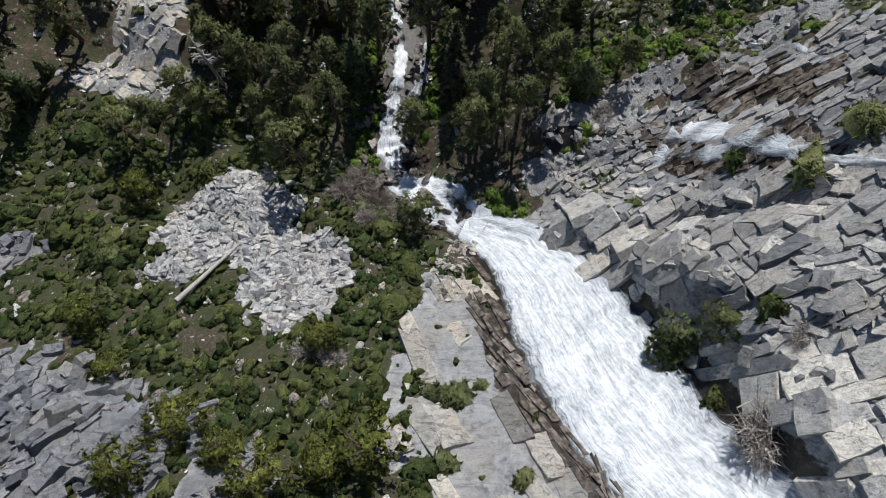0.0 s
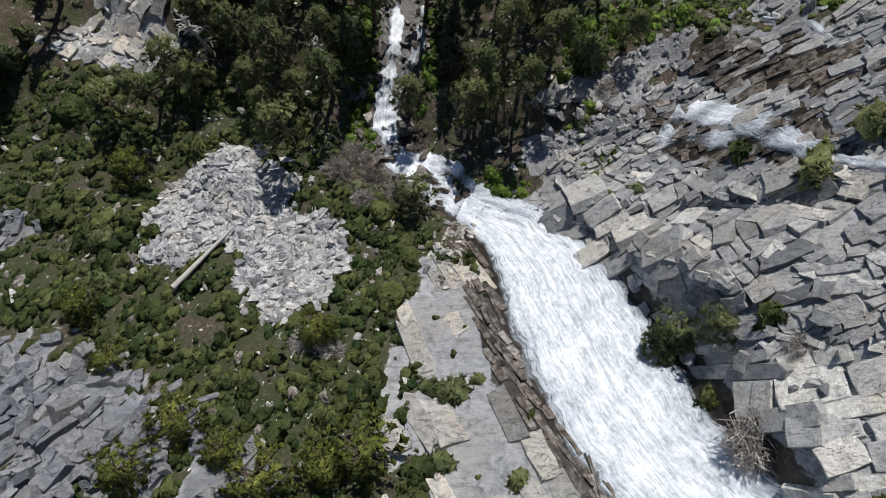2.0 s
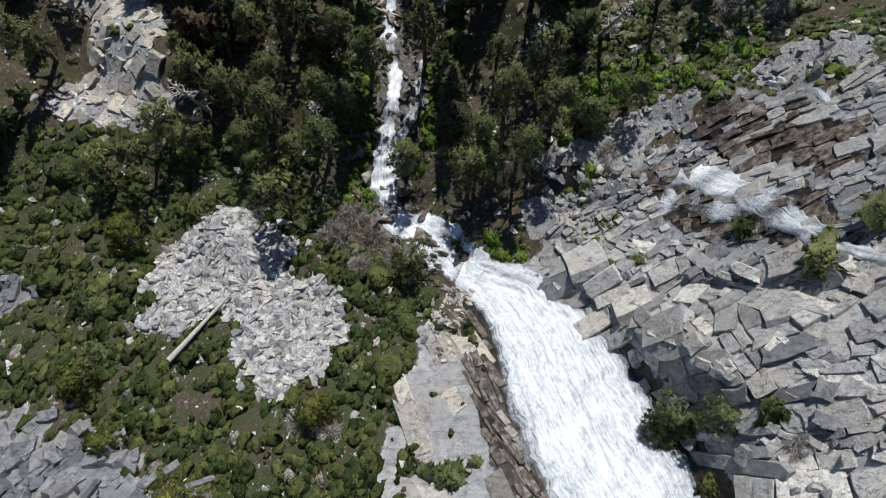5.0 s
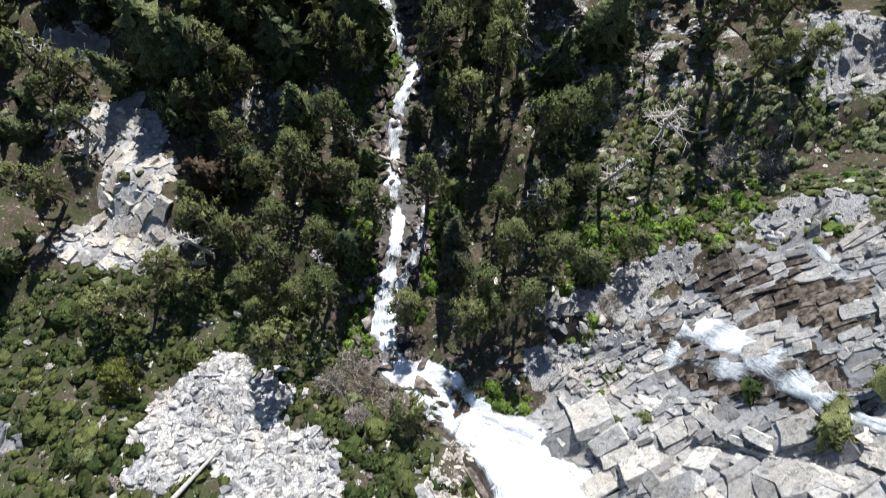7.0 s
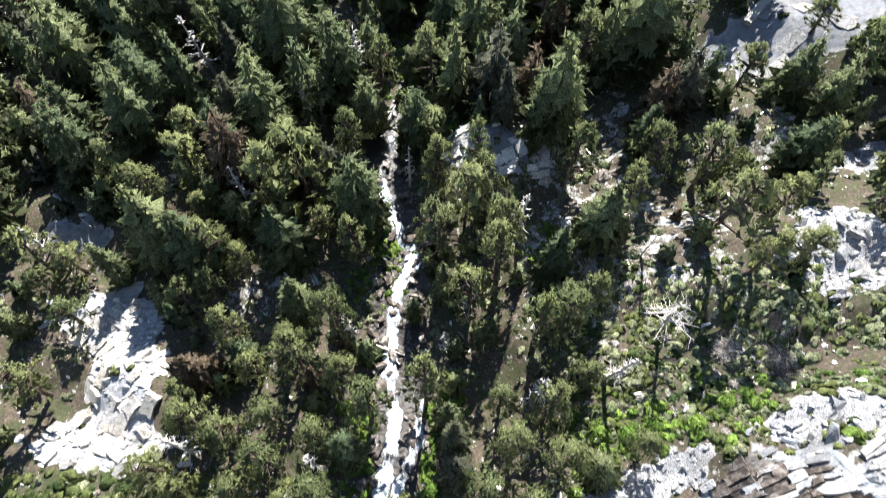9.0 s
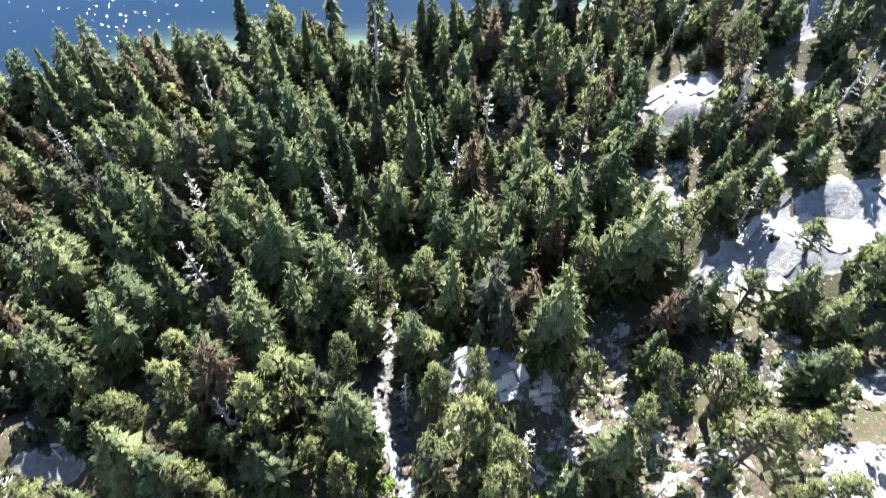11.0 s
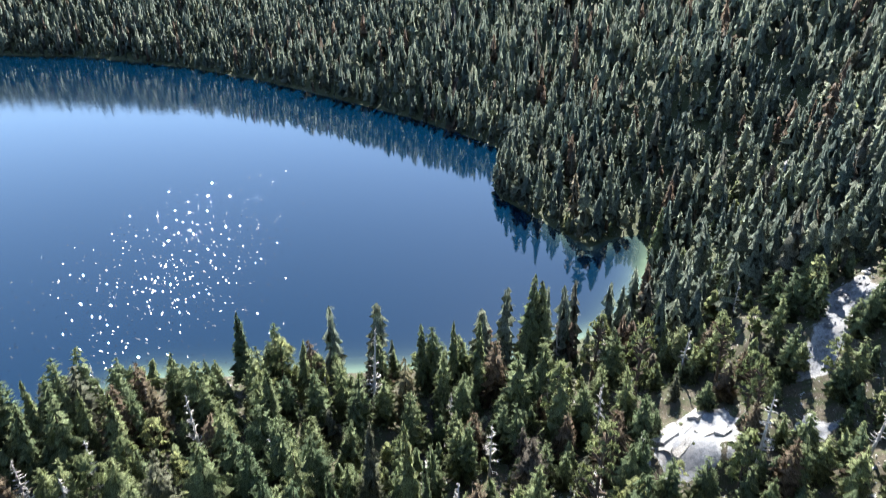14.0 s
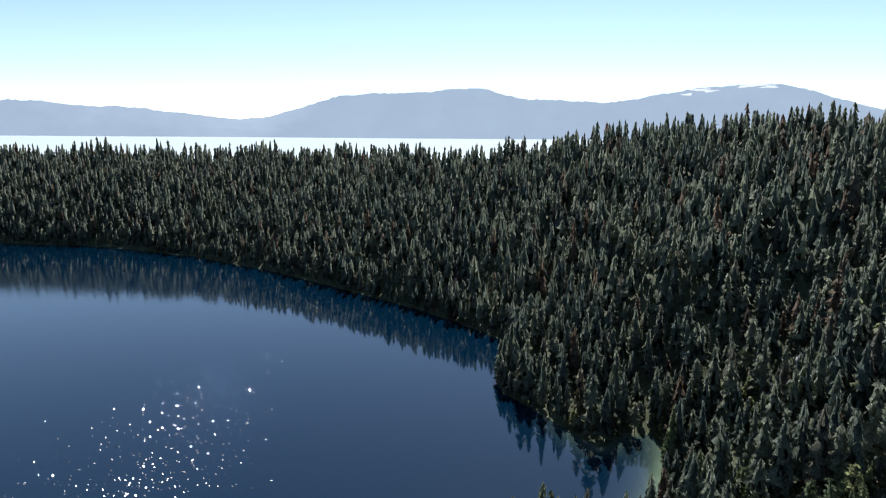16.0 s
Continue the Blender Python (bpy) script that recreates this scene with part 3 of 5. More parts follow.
ribbon("waterfall", "broad white waterfall sliding down a granite face", [(62, -50), (32.8, -19), (29.2, -14.8), (25.1, -7.5), (21.6, 1.1), (17.6, 11.3), (12.8, 18), (7, 21.6), (3, 23.5)],
       [19, 18.5, 20, 23, 22.6, 19.4, 15.5, 9, 6], 0.22, 0.5, 0.5, 40, 0.28)
ribbon("brook", "white rushing brook between boulders below the waterfall", [(6, 21), (2, 24), (-3, 28), (-9, 33), (-12, 41), (-12, 47), (-10.5, 54), (-9.5, 62), (-11, 70), (-11, 79), (-10, 90), (-6, 97), (-11, 106), (-15, 118)],
       [7, 6.4, 6, 5.6, 5.8, 4.6, 3.4, 3, 3.2, 3.4, 3, 4, 3, 3], 0.19, 0.4, 0.5, 14, 0.3, 1)
ribbon("brook_arm", "short side arm of a white mountain brook", [(8, 24), (5, 27), (2, 31), (-3, 32), (-8, 33)], [4, 3.6, 3.6, 4.4, 3], 0.16, 0.4, 0.5, 12, 0.3, 2)
ribbon("brook_twin", "narrow white brook in the shade of pines", [(-4, 66), (-5, 60), (-6, 55), (-9, 48), (-11, 42)], [2.2, 2.6, 2.6, 2.2, 1.8], 0.08, 0.4, 0.5, 10, 0.3, 3)
ribbon("side_cascade", "thin white cascade fanning over dark wet rock", [(66, 20), (60, 22.3), (54.7, 25.6), (51.4, 29), (48.6, 34.5), (44.5, 41)], [1.4, 1.8, 2.4, 4.2, 6.5, 7.0], 0.10, 0.9, 0.4, 20, 0.25, 4)
ribbon("side_cascade_arm", "thin white cascade fanning over dark wet rock", [(52.5, 27.5), (48.5, 30.6), (43.5, 33), (38, 35.8)], [1.6, 3.0, 4.2, 5.0], 0.07, 0.9, 0.4, 14, 0.25, 5)
ribbon("side_cascade_branch", "thin white cascade fanning over dark wet rock", [(50, 31), (45.8, 36), (41, 39.4)], [1.6, 3.2, 3.8], 0.05, 0.9, 0.4, 14, 0.25, 9)
ribbon("thread_of_water", "thread of white water on a dark wet rock face", [(56, 55.5), (61, 52.3), (61.5, 46), (59.3, 38.3)], [0.9, 1.2, 1.0, 0.8], 0.02, 0.5, 0.4, 8, 0.2, 6)
ribbon("lower_brook", "white brook glimpsed between forest trees", [(-15, 118), (-12, 130), (-6, 146), (-5, 160), (-9, 178)], [2.2, 2.4, 2.8, 2.2, 1.6], -0.06, 0.5, 0.8, 10, 0.3, 7)
ribbon("hidden_brook", "white brook glimpsed between forest trees", [(-31, 103), (-30, 97), (-27, 90)], [1.8, 2.0, 1.4], 0.02, 0.6, 0.8, 10, 0.3, 8)


# ---- rocks ----
def rock_proto(seed, flat=0.75):
    """A broken boulder: the hull of a jittered block."""
    g = np.random.RandomState(seed)
    bm = bmesh.new()
    for k in range(13):
        p = g.uniform(-1, 1, 3)
        p = p / max(np.abs(p).max(), 1e-3) * g.uniform(0.75, 1.0)
        bm.verts.new(p * (0.62, 0.5, 0.5 * flat))
    out = bmesh.ops.convex_hull(bm, input=bm.verts)
    bmesh.ops.delete(bm, geom=[v for v in bm.verts if not v.link_faces], context="VERTS")
    bmesh.ops.triangulate(bm, faces=bm.faces)
    bm.verts.index_update()
    v, f = np.array([v.co[:] for v in bm.verts]), np.array([[w.index for w in t.verts] for t in bm.faces])
    bm.free()
    return v, f


def slab_proto(seed, jitter):
    """A split block one by one by one: uneven outline, chamfered upper edge."""
    g = np.random.RandomState(seed)
    ring = np.array([(-0.5, -0.5), (0.0, -0.52), (0.5, -0.5), (0.52, 0.0), (0.5, 0.5), (0.0, 0.5), (-0.5, 0.5), (-0.51, 0.0)]) + g.uniform(-jitter, jitter, (8, 2))
    low, mid, top = np.c_[ring, np.full(8, -1.2)], np.c_[ring, g.uniform(0.38, 0.45, 8)], np.c_[ring * g.uniform(0.94, 0.985) + g.uniform(-0.02, 0.02, (8, 2)), g.uniform(0.47, 0.55, 8)]
    v = np.concatenate([low, mid, top, [(0, 0, 0.5)]])
    f = []
    for k in range(8):
        j = (k + 1) % 8
        f += [(k, j, 8 + j), (k, 8 + j, 8 + k), (8 + k, 8 + j, 16 + j), (8 + k, 16 + j, 16 + k), (16 + k, 16 + j, 24)]
    return v, np.array(f)


ROCKS = [rock_proto(k, 0.8) for k in range(10)]
SLABS = [slab_proto(40 + k, 0.035 if k < 5 else 0.14) for k in range(10)]
ROCK_MESH = [mesh_of("rock", v, f, ROCK) for v, f in ROCKS]
SLAB_MESH = [mesh_of("slab", v, f, ROCK) for v, f in SLABS]
WET_ROCK_MESH = [mesh_of("rock", v, f, WET_ROCK) for v, f in ROCKS]


def scatter(test, box, count, sizes, seed):
    """Places where test(x, y) passes a random draw, in a box (x0, x1, y0, y1); with sizes by a power law."""
    g = np.random.RandomState(seed)
    x, y = g.uniform(box[0], box[1], count), g.uniform(box[2], box[3], count)
    keep = test(x, y) > g.uniform(0.1, 0.9, count)
    x, y = x[keep], y[keep]
    s = sizes[0] * (sizes[1] / sizes[0]) ** (g.uniform(0, 1, len(x)) ** 2.2)
    return x, y, s


def field(name, label, test, box, count, sizes, seed, singles, wet=False, stone=None):
    """A field of rocks: the largest few as rocks of their own under it, the rest in one mesh."""
    x, y, s = scatter(test, box, count, sizes, seed)
    g = np.random.RandomState(seed + 1)
    order = np.argsort(-s)
    x, y, s = x[order], y[order], s[order]
    z, turn, kind = height(x, y), g.uniform(0, 6.28, len(x)), g.randint(0, 10, len(x))
    dims = s[:, None] * np.stack([g.uniform(0.8, 1.5, len(x)), g.uniform(0.7, 1.1, len(x)), g.uniform(0.6, 1.0, len(x))], -1)
    lean = np.clip(slope(x, y) * 0.8, -0.9, 0.9) + g.uniform(-0.25, 0.25, (len(x), 2))
    places = np.stack([x, y, z + (0.4 if wet else 0.12) * s], -1)
    home = tagged(new(name), label, "rocks")
    home.location = (float(x.mean()), float(y.mean()), float(height(x.mean(), y.mean())))
    bpy.context.view_layer.update()
    back = home.matrix_world.inverted()
    meshes = WET_ROCK_MESH if wet else ROCK_MESH if stone is None or not singles else [mesh_of("rock", v, f, stone) for v, f in ROCKS]
    for k in range(min(singles, len(x))):
        ob = under(new("rock", meshes[kind[k]]), home)
        ob.matrix_parent_inverse = back
        ob.matrix_basis = pose(*places[k], math.degrees(math.atan(lean[k, 1])), -math.degrees(math.atan(lean[k, 0])), math.degrees(turn[k])) @ Matrix.Diagonal((*dims[k], 1))
    chunks = [many(ROCKS[q], places[singles:][kind[singles:] == q], turn[singles:][kind[singles:] == q], dims[singles:][kind[singles:] == q], lean[singles:][kind[singles:] == q]) for q in range(10)]
    v, f = joined(chunks)
    rest = tagged(under(new("rubble", mesh_of("rubble", v, f, stone or (WET_ROCK if wet else ROCK))), home), "smaller broken stones", kind="stuff")
    rest.matrix_parent_inverse = back
    return home


field("scree_slope", "pale scree of broken granite boulders between shrubs", lambda x, y: patch(x, y, SCREE, 0.15), (-62, -12, -2, 40), 9000, (0.3, 2.2), 11, 290, False, SCREE_ROCK)
field("talus_pile", "pile of pale angular granite blocks beside the brook", lambda x, y: patch(x, y, TALUS), (13, 36, 24, 44), 1300, (0.35, 2.0), 13, 120, False, PALE_ROCK)
field("boulder_slope", "slope of pale loose granite boulders above shrubs", lambda x, y: patch(x, y, SCREE_RIGHT), (15, 120, 36, 100), 5200, (0.35, 2.3), 15, 250, False, PALE_ROCK)
# The dark stone here is shade put into the colour.
field("far_scree", "grey scree chute between forest trees", lambda x, y: patch(x, y, SCREE_FAR), (75, 150, 100, 275), 4000, (0.5, 2.2), 17, 0, False, LICHEN_SHADE_ROCK)
field("brook_boulders", "dark wet boulders along a mountain brook", lambda x, y: ramp(-np.abs(x - stream_x(y)), -7, -4) * (0.35 + 0.65 * ramp(np.abs(x - stream_x(y)), 1.5, 3)) * ramp(y, 18, 22), (-24, 12, 18, 122), 1900, (0.5, 2.6), 19, 200, True)
field("broken_ledges", "loose angular granite blocks on a jointed rock face", lambda x, y: np.minimum(bare_right(x, y), 1 - wet_here(x, y)) * (0.45 + 0.6 * waves(x, y, 13, 51)), (20, 95, -38, 56), 4200, (0.3, 2.4), 23, 150, False, PALE_ROCK)
field("bank_stones", "pale angular stones heaped beside the head of the falls", lambda x, y: patch(x, y, [(-1, 13, 3.4, 5, 10), (2.5, 17.5, 3, 3, 0)]), (-7, 7, 6, 22), 700, (0.3, 1.5), 27, 60, False, TAN_ROCK)
field("stray_rocks", "pale stones scattered among shrubs", lambda x, y: 0.55 * (1 - granite_here(x, y)) * (1 - wet_here(x, y)), (-90, 130, -25, 200), 4600, (0.25, 1.7), 21, 60)


def rock_face(name, label, test, box, strike, row, length, thick, seed, singles, stair=0.25, keep=0.9, stone=ROCK, sink=0.0, rise=1.0, wild=0.06):
    """Jointed bedrock: rows of split slabs along the strike, each row stepping down the slope."""
    g = np.random.RandomState(seed)
    meshes = SLAB_MESH if stone is ROCK else [mesh_of("slab", v, f, stone) for v, f in SLABS]
    a = radians(strike)
    c, s = math.cos(a), math.sin(a)
    mx_, my_ = (box[0] + box[1]) / 2, (box[2] + box[3]) / 2
    reach = math.hypot(box[1] - box[0], box[3] - box[2]) / 2
    U, V, DU, DV = [], [], [], []
    v = -reach
    while v < reach:
        dv = row[0] * (row[1] / row[0]) ** g.uniform(0, 1)
        u = -reach + g.uniform(0, 3)
        while u < reach:
            du = length[0] * (length[1] / length[0]) ** g.uniform(0, 1)
            U.append(u + du / 2), V.append(v + dv / 2), DU.append(du), DV.append(dv)
            u += du
        v += dv
    U, V, DU, DV = map(np.array, (U, V, DU, DV))
    V = V + 0.9 * waves(U, V, 18, seed)
    x, y = mx_ + U * c - V * s, my_ + U * s + V * c
    ok = (x > box[0]) & (x < box[1]) & (y > box[2]) & (y < box[3]) & (test(x, y) > 0.6) & (g.uniform(0, 1, len(x)) < keep)
    x, y, DU, DV = x[ok], y[ok], DU[ok], DV[ok]
    n = len(x)
    grade = np.clip(slope(x, y, 1.2), -2.2, 2.2) + g.normal(0, wild, (n, 2)) + stair * np.array([-s, c]) * g.uniform(-0.4, 1.4, (n, 1))
    turn, kind = np.full(n, a) + g.normal(0, 0.04 + 1.1 * wild, n) + 0.18 * waves(x, y, 22, seed + 3) * (wild > 0.04), g.randint(0, 5 if wild < 0.04 else 10, n)
    along = np.stack([np.cos(turn), np.sin(turn), grade[:, 0] * np.cos(turn) + grade[:, 1] * np.sin(turn)], -1)
    down = np.stack([-np.sin(turn), np.cos(turn), grade[:, 1] * np.cos(turn) - grade[:, 0] * np.sin(turn)], -1)
    stretch = np.linalg.norm(along, axis=1), np.linalg.norm(down, axis=1)
    up = np.cross(along, down)
    up /= np.linalg.norm(up, axis=1)[:, None]
    along /= stretch[0][:, None]
    down = np.cross(up, along)
    dims = np.stack([DU * stretch[0] * g.uniform(0.94 - wild, 1.01 + wild, n), DV * stretch[1] * g.uniform(0.92 - wild, 1.02 + wild, n), g.uniform(*thick, n)], -1)
    places = np.stack([x, y, height(x, y)], -1) + up * ((g.uniform(-0.4, 0.4, n) + 0.5 * (g.uniform(0, 1, n) > 0.93)) * rise - 0.1 * dims[:, 2] - sink)[:, None]
    order = np.argsort(np.hypot(x - box[4], y - box[5]))
    axes = np.stack([along * dims[:, :1], down * dims[:, 1:2], up * dims[:, 2:]], -1)
    places, axes, kind = places[order], axes[order], kind[order]
    home = tagged(new(name), label, "rock face", kind="structure")
    home.location = (float(box[4]), float(box[5]), float(height(box[4], box[5])))
    bpy.context.view_layer.update()
    back = home.matrix_world.inverted()
    for k in range(min(singles, n)):
        ob = under(new("slab", meshes[kind[k]]), home)
        ob.matrix_parent_inverse = back
        ob.matrix_basis = Matrix.Translation(places[k]) @ Matrix(axes[k].tolist()).to_4x4()
    v, f = [], []
    for k in range(singles, n):
        f.append(SLABS[kind[k]][1] + len(v) * 25)
        v.append(SLABS[kind[k]][0] @ axes[k].T + places[k])
    if v:
        rest = tagged(under(new("slabs", mesh_of("slabs", np.concatenate(v), np.concatenate(f), stone)), home), "jointed granite slabs", kind="stuff")
        rest.matrix_parent_inverse = back
    return home


field("left_boulders", "dark grey weathered blocks on a rocky outcrop", lambda x, y: patch(x, y, ROCK_LEFT), (-104, -34, -32, 26), 900, (0.6, 3.6), 25, 0, False, LICHEN_SHADE_ROCK)
dry = lambda x, y: 1 - wet_here(x, y)
away = lambda x, y: np.minimum(bare_right(x, y), 1 - patch(x, y, CASCADE))
rock_face("rock_face_right", "face of pale jointed granite slabs with dark open cracks", lambda x, y: away(x, y) * (y < 0.25 * (x - 50)), (26, 104, -44, 14, 46, -10), 24, (1.3, 3.6), (2.2, 8.0), (0.7, 1.3), 31, 290, 0.0, 0.97, ROCK, -0.2, 0.22, 0.02)
upper = lambda x, y: away(x, y) * (y >= 0.25 * (x - 50))
rock_face("broken_face", "broken pale granite blocks on a steep rock face", upper, (16, 104, -14, 27, 40, 12), 30, (0.8, 3.0), (1.2, 5.5), (0.7, 1.5), 32, 290, 0.02, 0.9, PALE_ROCK, -0.1, 0.55, 0.08)
rock_face("crossing_blocks", "tilted pale granite blocks lodged across a rock face", lambda x, y: upper(x, y) * (waves(x, y, 12, 52) > -0.25), (16, 104, -14, 27, 40, 12), -42, (0.6, 2.4), (1.0, 4.0), (0.7, 1.4), 38, 200, 0.04, 0.34, ROCK, -0.3, 0.9, 0.16)
rock_face("smooth_slabs", "smooth tilted pale granite slabs at the head of the falls", lambda x, y: patch(x, y, [(25.5, 22, 7, 5, 25), (29, 14, 5, 4, 30)], 0.1), (16, 38, 8, 30, 26, 20), 28, (2.6, 4.5), (5, 9), (0.7, 1.2), 36, 40, 0.0, 0.95, ROCK, -0.7, 0.4, 0.03)
rock_face("upper_ledges", "broken grey granite ledges beside a thin cascade", away, (18, 104, 27, 60, 50, 40), 24, (0.5, 1.7), (0.8, 4.5), (0.5, 1.1), 34, 200, 0.05, 0.85, PALE_ROCK, 0.0, 0.8, 0.14)
rock_face("rock_face_left", "outcrop of dark grey weathered granite between shrubs", lambda x, y: patch(x, y, ROCK_LEFT), (-100, -24, -30, 26, -54, -10), 38, (0.8, 2.8), (1.2, 5), (0.9, 1.8), 33, 200, 0.1, 0.85, LICHEN_SHADE_ROCK, -0.1, 1.6, 0.24)
rock_face("wet_ledges", "dark wet granite ledges under a thin cascade", lambda x, y: patch(x, y, CASCADE), (28, 68, 24, 60, 50, 40), 24, (0.4, 1.4), (1, 6), (0.4, 0.9), 35, 160, 0.03, 0.8, WET_ROCK, 0.0, 0.6, 0.09)
rock_face("dry_ledges", "pale granite ledges standing out of dark wet rock", lambda x, y: patch(x, y, CASCADE) * (waves(x, y, 8, 55) > 0.1), (28, 68, 24, 60, 50, 40), 20, (0.5, 1.6), (1, 5), (0.5, 1.0), 56, 80, 0.03, 0.4, PALE_ROCK, -0.15, 0.8, 0.1)
rock_face("outcrop_left", "pale granite outcrop between pines", lambda x, y: patch(x, y, OUTCROPS[:3], 0.2), (-95, -48, 46, 88, -64, 66), 60, (1.2, 4.0), (1.5, 6), (0.8, 1.8), 37, 60, 0.1, 0.5, TAN_ROCK, 0.2, 0.8, 0.1)
rock_face("outcrop_right", "broad pale granite dome above the forest", lambda x, y: patch(x, y, OUTCROPS[3:6], 0.2), (50, 118, 130, 230, 88, 149), 35, (2.0, 6.0), (3, 10), (0.5, 1.0), 39, 100, 0.02, 0.35, DULL_ROCK, 0.1, 0.35, 0.05)
rock_face("outcrop_middle", "pale rounded granite knob beside the brook", lambda x, y: patch(x, y, OUTCROPS[6:7], 0.2), (-4, 28, 112, 130, 12, 121), 15, (1.2, 3.0), (1.5, 4), (0.8, 1.6), 43, 40, 0.05, 0.6, ROCK, 0.1, 0.5, 0.08)
field("outcrop_stones", "loose pale stones on a granite outcrop", lambda x, y: patch(x, y, OUTCROPS[:3]), (-98, -46, 44, 88), 1500, (0.3, 1.6), 47, 60)
rock_face("stained_slabs", "smooth tan and grey granite slabs beside the waterfall", bare_left, (-16, 26, -32, 18, 4, -8), -58, (1.6, 4.5), (4, 12), (0.4, 0.9), 49, 60, 0.0, 0.5, TAN_ROCK, 0.1, 0.2, 0.04)
rock_face("wet_bank", "dark wet granite bank beside the waterfall", lambda x, y: ramp(stream_x(y) - falls_half(y) - x, -0.5, 0.5) * ramp(x - stream_x(y) + falls_half(y), -5.5, -4.5) * ramp(-y, -18, -14), (-8, 34, -30, 18, 8, -2), -55, (0.4, 1.5), (1.5, 6), (0.5, 1.0), 45, 120, 0.05, 0.85, WET_ROCK, 0.15, 0.4, 0.05)


# ---- trees: x, y, height, crown radius, kind (p pine, f fir, o open-crowned) ----
TREES_BY_FALLS = [
    (-29, 37.5, 20, 5.8, "p"), (6.9, 48.2, 18, 4.5, "p"), (-3.6, 64.8, 28, 4.6, "p"), (17.3, 74.9, 24, 4.8, "p"), (18.5, 60.8, 20, 5, "p"),
    (10.5, 63.3, 16, 3.2, "p"), (-16.5, 95.1, 26, 3.6, "p"), (-19.8, 69.5, 16, 4.5, "p"), (-29.8, 76.5, 16, 4, "p"), (-47.4, 87.5, 18, 5, "p"),
    (-74.6, 81.5, 12, 4.6, "p"), (-77.4, 93.8, 12, 5, "p"), (-64.7, 110.6, 18, 4.6, "p"), (-52.2, 105.5, 16, 4, "p"), (-6.1, 83.3, 14, 2.3, "f"),
    (-1.8, 113.2, 22, 3, "p"), (7.5, 112.5, 22, 3.6, "p"),
]
TREES_BY_FALLS_TOO = [
    (10.9, 89.1, 30, 5, "o"), (26.6, 112.6, 24, 5.4, "p"), (52.0, 107.5, 24, 6.5, "p"), (43.8, 112.6, 22, 5, "p"), (0.4, 87.1, 20, 3, "f"),
    (-22.0, 86.8, 14, 2.2, "f"), (-23.6, 57.0, 14, 4, "p"), (-32.8, 61.0, 14, 4.2, "p"), (-36.6, 48.6, 12, 4.2, "p"), (-47.4, 48.6, 10, 4, "p"),
    (-62.8, 42.4, 13, 5, "p"), (26.8, 80.6, 20, 4, "p"), (-82.2, 88.6, 14, 4, "p"), (-40.8, 92.6, 16, 4, "p"), (-25.8, 102.5, 14, 3.4, "p"),
    (-35.9, 113.5, 20, 3.5, "f"), (36.8, 101.2, 22, 4, "o"),
]
TREES_IN_VALLEY = [
    (-40.4, 155.2, 34, 6.5, "f"), (-63.6, 161.2, 32, 6, "f"), (-73.6, 147.6, 34, 6, "f"), (-58.7, 137.1, 30, 5.5, "f"), (-48.1, 144.0, 26, 5, "f"),
    (-23.6, 180.9, 30, 4.2, "f"), (-5.7, 187.3, 40, 4.4, "f"), (-1.7, 183.2, 32, 2.8, "f"), (-17.6, 193.8, 34, 4, "f"), (-2.2, 141.3, 26, 6, "o"),
    (9.6, 137.2, 26, 5, "f"), (-26.5, 135.4, 20, 4, "f"), (-14.8, 142.2, 22, 5, "p"), (-20.9, 121.9, 22, 4.5, "p"), (-0.4, 112.2, 22, 4, "p"),
    (8.3, 107.6, 22, 5, "p"), (-71.4, 132.1, 20, 5, "p"), (-63.9, 109.1, 20, 5, "p"),
]
TREES_IN_VALLEY_TOO = [
    (13.8, 124.8, 20, 4, "f"), (28.4, 128.4, 22, 5, "f"), (32.4, 141.0, 24, 5.4, "p"), (36.2, 180.6, 36, 6.5, "o"), (83.1, 145.0, 11, 4, "p"),
    (63.5, 130.2, 20, 5, "p"), (42.6, 118.6, 20, 5, "f"), (60.3, 156.1, 20, 4, "p"), (44.3, 151.9, 22, 4, "p"), (-108.9, 202.6, 28, 4, "f"),
    (-88.2, 208.6, 28, 5, "f"), (-47.3, 217.4, 30, 5, "f"), (-87.4, 136.6, 24, 5, "p"), (-18.5, 159.2, 22, 3.5, "f"), (3.1, 170.1, 24, 3.5, "f"),
    (10.0, 170.5, 24, 3, "f"), (20.5, 168.4, 26, 4, "f"), (84.9, 206.7, 24, 4, "p"),
]
TREES_BY_SHORE = [
    (30.0, 259.6, 40, 6.5, "f"), (36.3, 262.6, 38, 6, "f"), (-66.0, 251.6, 30, 5, "f"), (-44.4, 243.1, 26, 3.5, "f"), (-5.5, 247.9, 28, 4, "f"),
    (4.8, 251.1, 28, 3.6, "f"), (13.2, 250.4, 28, 3.6, "f"), (52.0, 252.8, 28, 6, "p"), (99.2, 342.1, 32, 4.5, "f"), (61.6, 235.4, 28, 6, "p"),
    (-114.7, 216.5, 28, 4, "f"), (-107.2, 220.2, 26, 4, "f"), (-99.5, 213.9, 26, 4, "f"), (87.7, 216.6, 20, 5, "p"), (85.2, 233.8, 24, 5, "p"),
]
SNAGS = [
    (40.8, 76.5, 17, 7), (24.7, 160.8, 34, 4.5), (-21.1, 239.9, 30, 3), (0.4, 76.0, 9, 2), (38.5, 90.9, 10, 2),
    (-40.9, 139.8, 10, 2.5), (-69.9, 217.4, 24, 3), (51.7, 196.5, 20, 2.5), (-7.8, 116.2, 16, 2),
]
